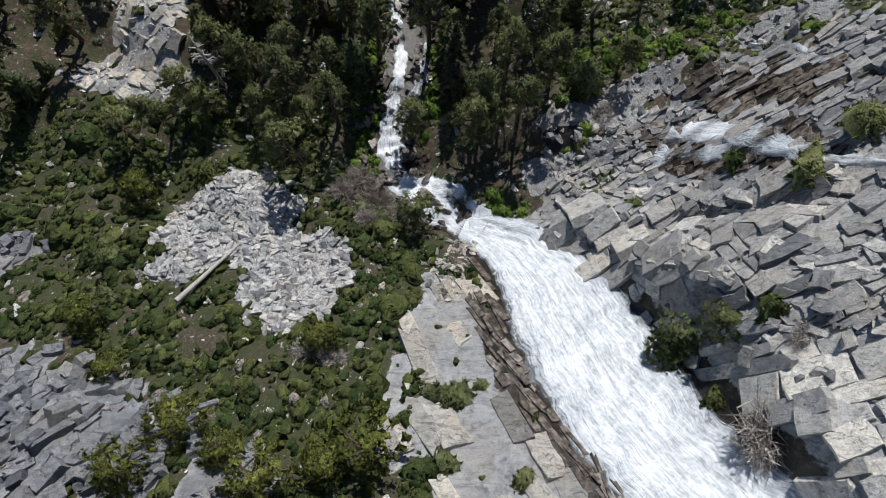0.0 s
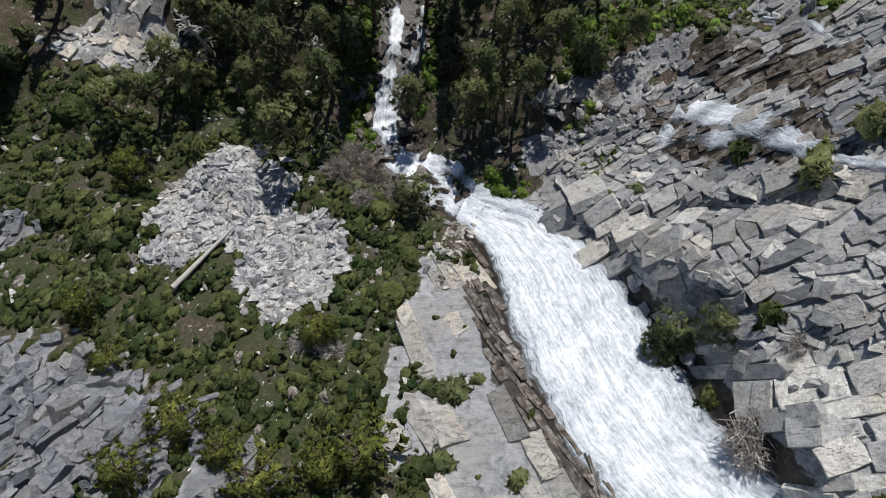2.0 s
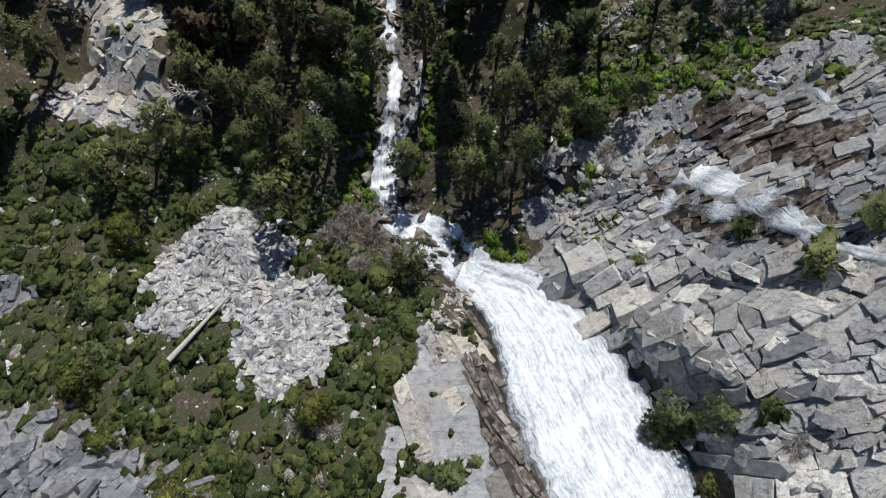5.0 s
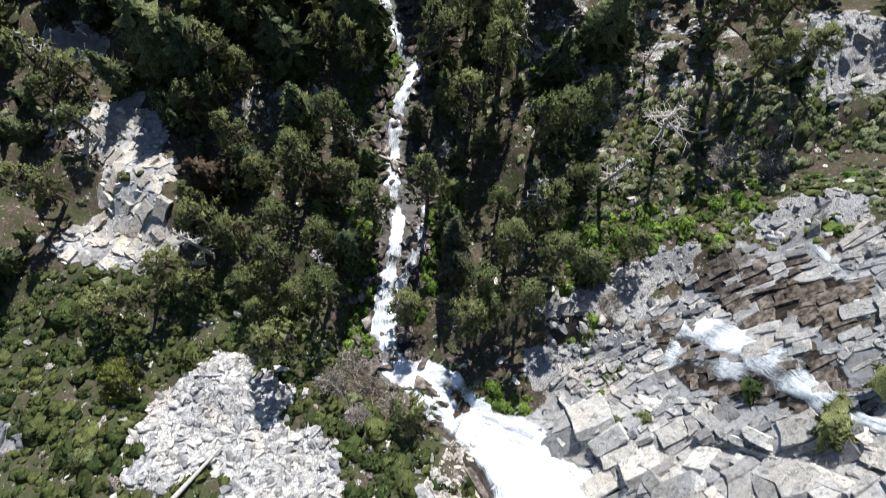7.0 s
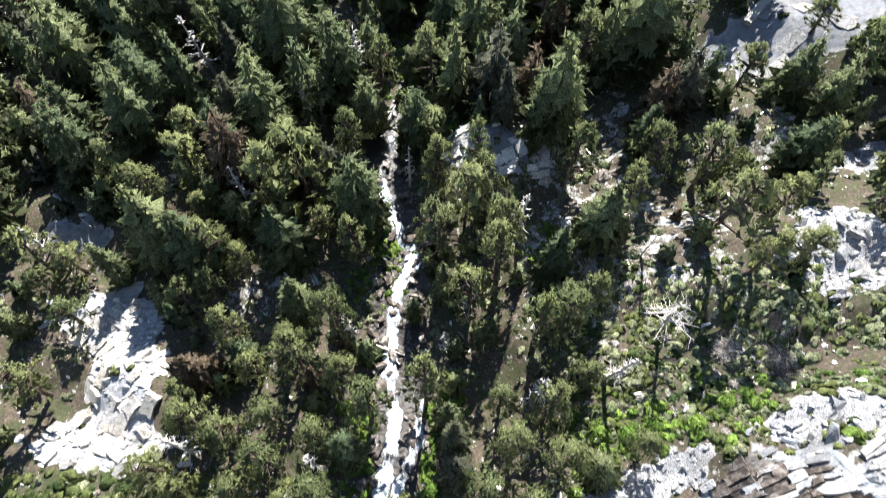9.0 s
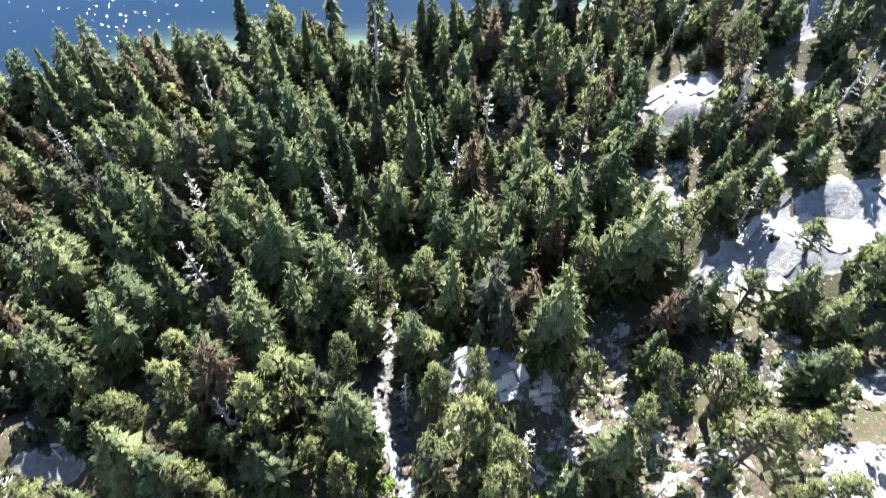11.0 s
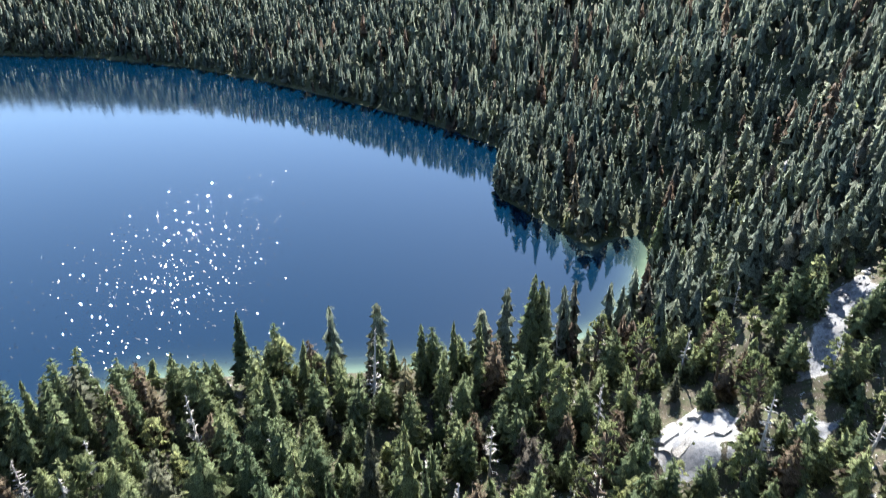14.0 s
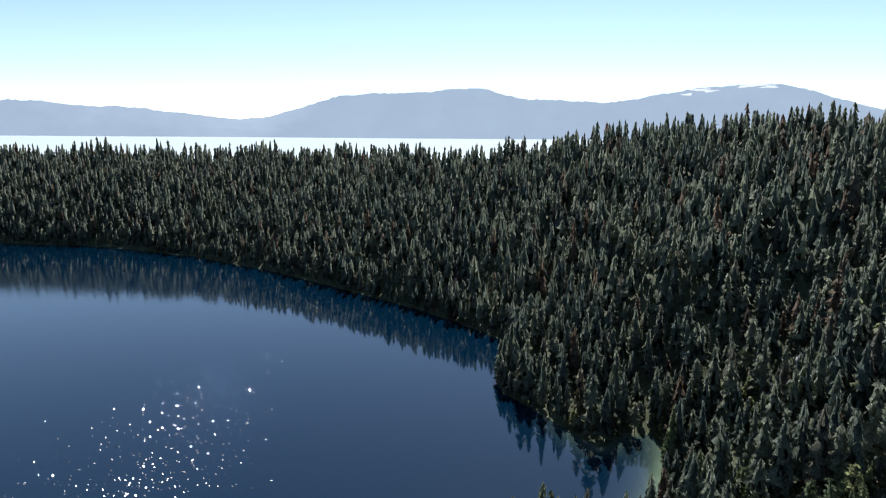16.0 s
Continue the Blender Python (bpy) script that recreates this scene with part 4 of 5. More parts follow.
MORE_TREES = [
    (14, 45, 18, 4, "p"), (20, 51, 20, 4.5, "p"), (12, 55, 24, 4.5, "o"), (2, 56, 22, 4, "f"), 
    (-22, 46, 20, 4.5, "p"), (-31, 53, 18, 5, "p"), (-18, 55, 22, 4.5, "f"), (-40, 58, 16, 5, "p"), (-52, 52, 13, 5, "p"),
]
LOW_PINES = [
    (-53, -3.5, 6, 3.6, "y"), (-38.8, -11, 8, 5, "y"), (-44, -16, 8, 5, "y"), (-26.4, -17.4, 8, 6, "y"), (-11.6, -13.8, 9, 6.6, "y"), (-61.5, 5, 7, 4, "y"), (-59, 30.5, 7, 4.5, "y"),
    (-20.6, 1.6, 7, 3.8, "y"), (-5.8, 25, 10, 4.6, "p"), (35.2, 0.8, 7, 4.8, "p"), (38.6, 2.6, 6, 3.6, "p"), (33, -1.4, 5, 3.4, "p"), (-17, -16, 7, 4, "y"), (-32, -14, 6, 3.6, "y"),
]


def tufts(centres, outward, size, g, droop=0.0, per=5, wide=0.15, loose=0.75):
    """Sprays of narrow triangles that point outward from each centre."""
    n = len(centres)
    c, o = np.repeat(centres, per, 0), np.repeat(outward, per, 0)
    d = o + g.normal(0, loose, (n * per, 3))
    d[:, 2] -= droop
    d /= np.linalg.norm(d, axis=1)[:, None] + 1e-6
    w = np.cross(d, g.normal(0, 1, (n * per, 3)))
    w /= np.linalg.norm(w, axis=1)[:, None] + 1e-6
    ln = size * g.uniform(0.6, 1.4, (n * per, 1))
    p = c + g.normal(0, 0.25, (n * per, 3)) * size
    tri = np.stack([p - w * ln * wide - d * ln * 0.35, p + w * ln * wide - d * ln * 0.35, p + d * ln * 1.1], 1)
    return tri.reshape(-1, 3), np.arange(n * per * 3).reshape(-1, 3)


def tube(points, radii, sides=6):
    """A tapered limb along points."""
    points = np.asarray(points, float)
    ang = np.arange(sides) / sides * 2 * math.pi
    rings = []
    for k, p in enumerate(points):
        t = points[min(k + 1, len(points) - 1)] - points[max(k - 1, 0)]
        t = t / (np.linalg.norm(t) + 1e-9)
        a = np.cross(t, (0.31, 0.95, 0.05) if abs(t[2]) > 0.5 else (0, 0, 1))
        a /= np.linalg.norm(a)
        b = np.cross(t, a)
        rings.append(p + radii[k] * (np.cos(ang)[:, None] * a + np.sin(ang)[:, None] * b))
    f = []
    for k in range(len(points) - 1):
        for j in range(sides):
            q = (j + 1) % sides
            f += [(k * sides + j, k * sides + q, (k + 1) * sides + q), (k * sides + j, (k + 1) * sides + q, (k + 1) * sides + j)]
    return np.concatenate(rings), np.array(f)


def conifer(kind, seed, count, per, size, limbs=True):
    """A tree one unit high with a crown radius of one: (trunk, crown) arrays. z is scaled by the height, x and y by the radius."""
    g = np.random.RandomState(seed)
    bend = g.normal(0, 0.12, 2)
    stem = lambda f: np.array([bend[0] * f * f, bend[1] * f * f, f])
    wood = [tube([stem(f) for f in (-0.04, 0.1, 0.4, 0.7, 0.97)], np.array([0.13, 0.10, 0.075, 0.045, 0.01]), 6) if limbs else tube([stem(f) for f in (-0.04, 0.9)], np.array([0.06, 0.015]), 3)]
    cs, os_, core = [], [], []
    level = 3 if count > 300 else 2 if count > 100 else 1 if count > 40 else 0
    if level < 2:
        low = g.uniform(0.04, 0.16) if kind == "f" else g.uniform(0.14, 0.3)
        tiers, sides = ((6, 8), (10, 10))[level]
        for k in range(tiers):
            f = k / tiers
            reach = ((1 - f) ** (0.8 if kind == "f" else 0.5) * 0.95 + 0.06) * g.uniform(0.75, 1.15)
            z0, z1 = low + (1 - low) * f, low + (1 - low) * (k + (1.9 if kind == "f" else 1.5)) / tiers
            turn = np.arange(sides) / sides * 6.283 + g.uniform(0, 6)
            wide = reach * np.where(np.arange(sides) % 2, 0.62, 1.12) * g.uniform(0.75, 1.15, sides)
            off = np.append(g.normal(0, 0.06 if kind == "f" else 0.16, 2), 0) * (1 - f)
            rim = stem(z0) + off + np.stack([np.cos(turn) * wide, np.sin(turn) * wide, g.uniform(-0.05, 0.03, sides)], -1)
            core.append((np.concatenate([rim, [stem(min(z1, 1.0)) + off]]), np.array([(j, (j + 1) % sides, sides) for j in range(sides)])))
            m = max(1, count // (tiers * 3))
            a, d = g.uniform(0, 6.283, m), reach * g.uniform(0.5, 1.0, m)
            o = np.stack([np.cos(a), np.sin(a), np.full(m, 0.1)], -1)
            cs.append(stem(z0) + off + np.stack([np.cos(a) * d, np.sin(a) * d, g.uniform(0, 0.06, m)], -1))
            os_.append(o)
        return joined(wood), joined(core), (np.concatenate(cs), np.concatenate(os_), g, per, size)
    if kind == "f":
        low = g.uniform(0.05, 0.2)
        whorls, most = ((17, 7), (26, 9))[level - 2]
        kites = []
        for k in range(whorls):
            f = low + (1 - low) * (k + g.uniform(0, 0.7)) / whorls
            reach = ((1 - (f - low) / (1 - low)) ** 0.7 * 0.95 + 0.05) * g.uniform(0.82, 1.1)
            n = max(3, int(most * (0.35 + 0.65 * reach) + 0.5))
            for j in range(n):
                a = (j + g.uniform(-0.35, 0.35)) / n * 6.283 + 2.4 * k
                r, wide = reach * g.uniform(0.72, 1.1), (0.2 + 0.55 / most) * g.uniform(0.8, 1.2)
                o, q = np.array([math.cos(a), math.sin(a), 0.0]), np.array([-math.sin(a), math.cos(a), 0.0])
                base, droop = stem(min(f, 0.985)), g.uniform(0.01, 0.07) * r
                mid = base + o * r * 0.55 - (0, 0, droop * 0.3)
                kites.append(np.array([base + (0, 0, 0.03), mid - q * wide * r - (0, 0, 0.03), base + o * r - (0, 0, droop + 0.01), mid + q * wide * r - (0, 0, 0.03), mid + (0, 0, 0.012)]))
                m = max(1, int(count / (whorls * 6) * (0.5 + reach)))
                d = np.sqrt(g.uniform(0.25, 1.1, m)) * r
                across = g.normal(0, 0.16, m) * r
                cs.append(base + np.stack([d * o[0] + across * q[0], d * o[1] + across * q[1], -droop * d / r + g.normal(0, 0.01, m)], -1))
                os_.append(np.tile(o - (0, 0, 0.06), (m, 1)))
                if limbs and g.uniform() < 0.3:
                    wood.append(tube([base, base + o * (r * 0.85, r * 0.85, 0.0) - (0, 0, droop)], [0.02, 0.006], 3))
        leaf = np.array([(0, 1, 4), (1, 2, 4), (2, 3, 4), (3, 0, 4)])
        core.append((np.concatenate(kites), (leaf[None] + 5 * np.arange(len(kites))[:, None, None]).reshape(-1, 3)))
        tip = stem(1.0)
        core.append((np.array([tip, tip + (0.06, 0, -0.06), tip + (-0.03, 0.05, -0.06), tip + (-0.03, -0.05, -0.06)]), np.array([(0, 1, 2), (0, 2, 3), (0, 3, 1)])))
    else:
        low = g.uniform(0.14, 0.32) if kind == "p" else g.uniform(0.22, 0.36)
        lumps = ((40, 64) if kind == "p" else (36, 54))[level - 2]
        per_lump = max(2, count // lumps)
        for k in range(lumps):
            f = low + (1.0 - low) * ((k + g.uniform(0, 1)) / lumps) ** 0.85
            h = (f - low) / (1 - low)
            reach = (0.62 + 0.38 * min(h / 0.22, 1)) * max(1 - h ** 2.0, 0.0) ** 0.8 + 0.06 if kind == "p" else (1 - h) ** 0.6 * 0.95 + 0.08
            a, r = g.uniform(0, 6.283), reach * math.sqrt(g.uniform(0.12, 1.0))
            mid = stem(f) + np.array([math.cos(a) * r, math.sin(a) * r, 0.0])
            rad = g.uniform(0.16, 0.27) if level > 2 else g.uniform(0.22, 0.36)
            d = g.normal(0, 1, (per_lump, 3))
            d /= np.linalg.norm(d, axis=1)[:, None]
            d[:, 2] = np.abs(d[:, 2]) * 0.9 - 0.15
            cs.append(mid + d * rad * g.uniform(0.6, 1.0, (per_lump, 1)) * (1, 1, 0.16 if kind == "p" else 0.12))
            os_.append(d * (1, 1, 1))
            ring = np.arange(7) / 7 * 6.283 + a
            rim = rad * (0.62 if level > 2 else 0.8) * np.where(np.arange(7) % 2, 0.5, 0.95) * g.uniform(0.7, 1.1, 7)
            flat = 0.13 if kind == "p" else 0.08
            pad = np.concatenate([np.stack([np.cos(ring) * rim, np.sin(ring) * rim, g.uniform(-0.5, 0.1, 7) * rad * flat], -1), [(0, 0, rad * flat * 1.3), (0, 0, -rad * flat * 0.7)]]) + mid
            core.append((pad, np.array([(j, (j + 1) % 7, 7) for j in range(7)] + [((j + 1) % 7, j, 8) for j in range(7)])))
            if limbs and g.uniform() < 0.5:
                wood.append(tube([stem(max(f - 0.07, 0.1)), (stem(f) + mid) / 2 - (0, 0, 0.02), mid], [0.028, 0.018, 0.006], 3))
    return joined(wood), joined(core), (np.concatenate(cs), np.concatenate(os_), g, per, size)


def grown(proto, h, r):
    """The arrays of a tree with that height and crown radius; needles keep their own size."""
    (wv, wf), (kv, kf), (cs, os_, g, per, size) = proto
    loose = 0.6 if len(kf) < 300 else 0.8
    wv = wv * (r, r, h)
    return (wv, wf), joined([(kv * (r, r, h), kf), tufts(cs * (r, r, h), os_, size, np.random.RandomState(int(h * 7 + r * 31)), 0.15, per, 0.15, loose)])


def snag(seed, h, r):
    """A dead tree: bleached trunk and bare upturned limbs."""
    g = np.random.RandomState(seed)
    lean = g.normal(0, 0.05, 2) * h
    stem = lambda f: np.array([lean[0] * f, lean[1] * f, f * h])
    parts = [tube([stem(f) for f in (-0.03, 0.2, 0.5, 0.8, 1.0)], np.array([0.022, 0.018, 0.014, 0.009, 0.003]) * h, 6)]
    for k in range(int(20 + 0.6 * h)):
        f = g.uniform(0.22, 0.98)
        a, ln = g.uniform(0, 6.283), r * (1.15 - f) * g.uniform(0.6, 1.3)
        o = np.array([math.cos(a), math.sin(a), g.uniform(-0.15, 0.3)])
        tip = stem(f) + o * ln
        parts.append(tube([stem(f), stem(f) + o * ln * 0.5 - (0, 0, 0.04 * ln), tip], [0.010 * h, 0.007 * h, 0.003 * h], 3))
        for q in range(2):
            s0 = stem(f) + o * ln * g.uniform(0.35, 0.9)
            parts.append(tube([s0, s0 + (np.cross(o, (0, 0, 1)) * g.choice([-1, 1]) + o * 0.6 + (0, 0, g.uniform(-0.3, 0.5))) * ln * 0.35], [0.004 * h, 0.0015 * h], 3))
    return joined(parts)


def clear_ground(x, y):
    """How freely trees grow: 1 in the forest, 0 on rock, scree, brook and water."""
    d = from_shore(x, y)
    off = np.abs(x - stream_x(y))
    open_ = np.maximum.reduce([scree_here(x, y), granite_here(x, y) * ramp(-y, -300, -260), ramp(-off, -6, -4) * ramp(-y, -200, -120), ramp(-d, -2, -1)])
    lower = ramp(y + 0.1 * x * (x < 0), 34, 44) * (1 - ramp(x, 30, 40) * ramp(-y, -92, -80))
    sparse = 1 - 0.5 * patch(x, y, SUNNY + [(-72, 70, 20, 22, 0), (-84, 95, 14, 12, 0), (34, 57, 14, 5, 0), (16, 56, 14, 10, 0), (-14, 56, 7, 12, 0)])
    return np.clip(1 - open_, 0, 1) * lower * sparse


LABEL = {"y": "low bushy yellow-green pine among shrubs", "p": "round-crowned green pine on a rocky slope", "f": "tall narrow dark green fir in dense forest", "o": "tall open-crowned pine with layered limbs"}
CATEGORY = {"y": "pine tree", "p": "pine tree", "f": "fir tree", "o": "pine tree"}
NEEDLES = {"p": PINE, "f": FIR, "o": PINE, "y": YOUNG_PINE}
NEAR_PROTO = {k: [conifer(k, 60 + 7 * j + ord(k), 680 if k != "f" else 420, 5 if k != "f" else 4, 0.33) for j in range(5)] for k in "pfo"}
NEAR_PROTO["y"] = NEAR_PROTO["p"]
made = {}


def tree(x, y, h, r, kind, seed):
    """One tree of its own: trunk and crown. Trees of like size share their meshes."""
    key = (kind, seed % 5, round(h / 4), round(r))
    if key not in made:
        (wv, wf), (cv, cf) = grown(NEAR_PROTO[kind][key[1]], key[2] * 4, max(key[3], 1))
        cf, cn = rounded(cv, cf, key[2] * 4, max(key[3], 1))
        made[key] = mesh_of("trunk", wv, wf, BARK, True), mesh_of("crown", cv, cf, NEEDLES[kind], True, cn)
    g = np.random.RandomState(seed)
    home = tagged(new("pine_tree" if kind != "f" else "fir_tree"), LABEL[kind], CATEGORY[kind], "forest trees")
    home.location = (x, y, float(height(x, y)) - 0.2)
    home.rotation_euler = (g.normal(0, 0.03), g.normal(0, 0.03), g.uniform(0, 6.28))
    home.scale = (r / max(key[3], 1), r / max(key[3], 1), h / (key[2] * 4))
    under(new("trunk", made[key][0]), home)
    under(new("crown", made[key][1]), home)
    return home


taken = []
for k, (x, y, h, r, kind) in enumerate(TREES_BY_FALLS + TREES_BY_FALLS_TOO + MORE_TREES + LOW_PINES + TREES_IN_VALLEY + TREES_IN_VALLEY_TOO + TREES_BY_SHORE):
    tree(x, y, h, r, kind, 100 + k)
    taken.append((x, y, r))
for k, (x, y, h, r) in enumerate(SNAGS):
    v, f = snag(300 + k, h, r)
    dead = tagged(new("dead_tree", mesh_of("dead_tree", v, f, GREY_WOOD, True)), "bleached grey dead tree with bare broken limbs", "dead tree")
    dead.location = (x, y, float(height(x, y)))
    taken.append((x, y, r * 1.4))


def sow(box, step, seed, chance=1.0, gap=0.75):
    """Tree places on a jittered grid, clear of those that stand already."""
    g = np.random.RandomState(seed)
    X, Y = np.meshgrid(np.arange(box[0], box[1], step), np.arange(box[2], box[3], step))
    x, y = X.ravel() + g.uniform(-0.48, 0.48, X.size) * step, Y.ravel() + g.uniform(-0.48, 0.48, X.size) * step
    thick = clear_ground(x, y) * (1.02 + 0.3 * waves(x, y, 50, 31))
    ok = (thick * chance > g.uniform(0.0, 1.0, len(x)))
    x, y = x[ok], y[ok]
    if taken:
        t = np.array(taken)
        near = np.zeros(len(x), bool)
        for tx, ty, tr in t:
            near |= np.hypot(x - tx, y - ty) < tr * gap + 1.0
        x, y = x[~near], y[~near]
    return x, y, g


POLES = [snag(340 + k, 17.0, 2.6) for k in range(4)]
POLE_MESH = [mesh_of("dead_tree", v, f, GREY_WOOD, True) for v, f in POLES]
x, y, g = sow((-110, 120, 62, 255), 24, 77, 0.8, 0.4)
for k in range(len(x)):
    dead = tagged(new("dead_tree", POLE_MESH[k % 4]), "bleached grey dead conifer standing among green trees", "dead tree", "dead trees in the forest")
    dead.matrix_basis = pose(x[k], y[k], float(height(x[k], y[k])), 0, 0, 40 * k) @ Matrix.Scale(float(g.uniform(0.7, 1.4)), 4)
    taken.append((x[k], y[k], 1.2))

# Forest near the falls and in the valley: the first trees stand by themselves, those behind are one wood.
x, y, g = sow((-190, 240, 36, 262), 8.7, 71)
kind = np.where(g.uniform(0, 1, len(x)) < np.interp(y, (60, 100, 130, 170), (0.15, 0.5, 0.75, 0.9)), "f", np.where(g.uniform(0, 1, len(x)) < 0.25, "o", "p"))
size = (0.5 + 0.75 * g.uniform(0, 1, len(x)) ** 1.1) * np.interp(y, (40, 90, 150, 200, 255), (0.55, 0.85, 1.0, 0.82, 0.72)) * np.where(patch(x, y, OUTCROPS, 0.2) + (x > 60) > 0.5, 0.7, 1.0)
h, r = 29 * size, np.where(kind == "f", 7.9, 6.8) * size ** 0.8 * g.uniform(0.75, 1.15, len(x))
order = np.argsort(y)
single = order[:130]
for k in single:
    tree(float(x[k]), float(y[k]), float(h[k]), float(r[k]), str(kind[k]), 500 + int(k))
rest = order[130:]


def wood(name, label, x, y, h, r, kind, count, per, needle, seed, firs=FIR, limbs=False):
    """Many trees as one wood: trunks and crowns in two meshes."""
    g = np.random.RandomState(seed)
    protos = {k: [conifer(k, seed + 3 * j + ord(k), count, per, needle, limbs) for j in range(6)] for k in "pfo"}
    trunks, crowns, tints, facing = [], {"f": [], "p": []}, {"f": [], "p": []}, {"f": [], "p": []}
    z, pick = height(x, y) - 0.2, g.randint(0, 6, len(x))
    for kk in "pfo":
        for j in range(6):
            i = (kind == kk) & (pick == j)
            if not i.any():
                continue
            (wv, wf), (kv, kf), (cs, os_, _, _, _) = protos[kk][j]
            crown = tufts(cs * (1, 1, 5.5), os_, needle / 5.2, g, 0.15, per, 0.15, 0.6 if kk == "f" else 0.8)
            crown = joined([(kv, kf), (crown[0] * (1, 1, 1 / 5.5), crown[1])])
            dims, spin, at = np.stack([r[i], r[i], h[i]], -1), g.uniform(0, 6.28, i.sum()), np.stack([x[i], y[i], z[i]], -1)
            trunks.append(many((wv, wf), at, spin, dims))
            key = "f" if kk == "f" else "p"
            cf, cn = rounded(crown[0], crown[1])
            crowns[key].append(many((crown[0], cf), at, spin, dims))
            facing[key].append(spun(cn, spin))
            tints[key].append(np.repeat(g.uniform(0, 1, i.sum()), len(crown[0])))
    home = tagged(new(name), label, "forest", kind="stuff")
    under(new("trunks", mesh_of("trunks", *joined(trunks), BARK)), home)
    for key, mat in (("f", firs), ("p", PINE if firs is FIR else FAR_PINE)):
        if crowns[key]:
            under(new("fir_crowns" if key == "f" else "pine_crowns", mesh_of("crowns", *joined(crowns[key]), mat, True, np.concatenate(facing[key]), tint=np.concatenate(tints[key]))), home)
    return home


wood("valley_forest", "dense green conifer forest between falls and lake", x[rest], y[rest], h[rest], r[rest], kind[rest], 215, 4, 0.75, 801)
xs, ys, g = sow((-150, 270, 60, 400), 7.6, 79, 0.6, 0.35)
size = g.uniform(0, 1, len(xs)) ** 1.6
wood("young_trees", "young green conifers between taller forest trees", xs, ys, 4.5 + 8 * size, 1.7 + 1.8 * size, np.where(g.uniform(0, 1, len(xs)) < 0.85, "f", "p"), 50, 3, 0.9, 831)
x, y, g = sow((-760, 620, 262, 1330), 7.4, 73)
d = from_shore(x, y)
ok = (np.abs(x) < 0.72 * (y - 60) + 60) & (d < 275 + 130 * ramp(x, 0, 300))
x, y = x[ok], y[ok]
edge = np.concatenate([np.stack([ax + (bx - ax) * np.arange(0, 1, 4.5 / math.hypot(bx - ax, by - ay)), ay + (by - ay) * np.arange(0, 1, 4.5 / math.hypot(bx - ax, by - ay))], -1)
                       for (ax, ay), (bx, by) in zip(SHORE[9:-1], SHORE[10:])])
edge = edge + g.normal(0, 1.6, edge.shape)
edge = edge[(from_shore(edge[:, 0], edge[:, 1]) > 0.6) & (edge[:, 1] > 372)]
x, y = np.concatenate([x, edge[:, 0]]), np.concatenate([y, edge[:, 1]])
kind = np.where(g.uniform(0, 1, len(x)) < 0.72, "f", "o")
size = (0.34 + 0.9 * g.uniform(0, 1, len(x)) ** 1.6) * np.where(np.arange(len(x)) >= len(x) - len(edge), 0.62, 1.0)
close = np.hypot(x - 60, y - 60) < 420
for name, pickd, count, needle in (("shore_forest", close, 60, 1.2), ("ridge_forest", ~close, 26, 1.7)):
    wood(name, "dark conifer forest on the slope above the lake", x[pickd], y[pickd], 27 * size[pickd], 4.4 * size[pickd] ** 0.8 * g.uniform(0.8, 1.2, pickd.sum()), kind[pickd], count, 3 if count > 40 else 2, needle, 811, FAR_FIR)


# ---- shrubs ----
def shrub_proto(seed, count, size):
    """A low mound of leaves one wide, with a lumpy outline and sprigs standing out of it."""
    g = np.random.RandomState(seed)
    rings, sides = (3, 8) if count < 40 else (4, 11)
    turn = np.arange(sides) / sides * 6.283
    rim = 1 + 0.22 * np.sin(turn * 2 + g.uniform(0, 6)) + 0.16 * np.sin(turn * 3 + g.uniform(0, 6))
    v, f = [np.array([(0.0, 0.0, g.uniform(0.26, 0.36))])], []
    for k in range(1, rings + 1):
        q = k / rings
        wide = 0.5 * q * rim * g.uniform(0.84, 1.15, sides)
        tall = 0.32 * (1 - q * q) * g.uniform(0.65, 1.35, sides) - 0.05 * (k == rings)
        v.append(np.stack([np.cos(turn + 0.35 * k) * wide, np.sin(turn + 0.35 * k) * wide, tall], -1))
    for j in range(sides):
        f.append((0, 1 + j, 1 + (j + 1) % sides))
    for k in range(rings - 1):
        for j in range(sides):
            p, q = 1 + k * sides + j, 1 + k * sides + (j + 1) % sides
            f += [(p, p + sides, q + sides), (p, q + sides, q)]
    mound = np.concatenate(v)
    pick = mound[g.randint(0, len(mound), max(8, count // 3))] * g.uniform(0.85, 1.05, (max(8, count // 3), 1))
    d = pick * (1, 1, 1.6) + (0, 0, 0.12)
    d /= np.linalg.norm(d, axis=1)[:, None]
    return joined([(mound, np.array(f)), tufts(pick, d, min(size, 0.11), g, 0.0, 3, 0.3)])


def thicket(name, label, mat, x, y, s, tall, count, leaf, seed):
    """A carpet of shrubs that nobody could count."""
    g = np.random.RandomState(seed)
    chunks, tints, facing = [], [], []
    pick = g.randint(0, 6, len(x))
    z, lean = height(x, y), slope(x, y, 1.5)
    for j in range(6):
        i = pick == j
        if not i.any():
            continue
        proto = shrub_proto(seed + j, count, leaf)
        leaves, out = rounded(proto[0], proto[1], 1, 1, -0.15, 1.0, 0, 0.4)
        spin = g.uniform(0, 6.28, i.sum())
        facing.append(spun(out, spin))
        chunks.append(many((proto[0], leaves), np.stack([x[i], y[i], z[i] - 0.1], -1), spin, np.stack([s[i], s[i], s[i] * tall], -1), np.clip(lean[i] * 0.9, -0.8, 0.8)))
        tints.append(np.repeat(np.clip(0.5 + 0.5 * waves(x[i], y[i], 14, seed + 9) + g.normal(0, 0.12, i.sum()), 0, 0.99), len(proto[0])))
    return tagged(new(name, mesh_of(name, *joined(chunks), mat, True, np.concatenate(facing), tint=np.concatenate(tints))), label, "shrubs", kind="stuff")


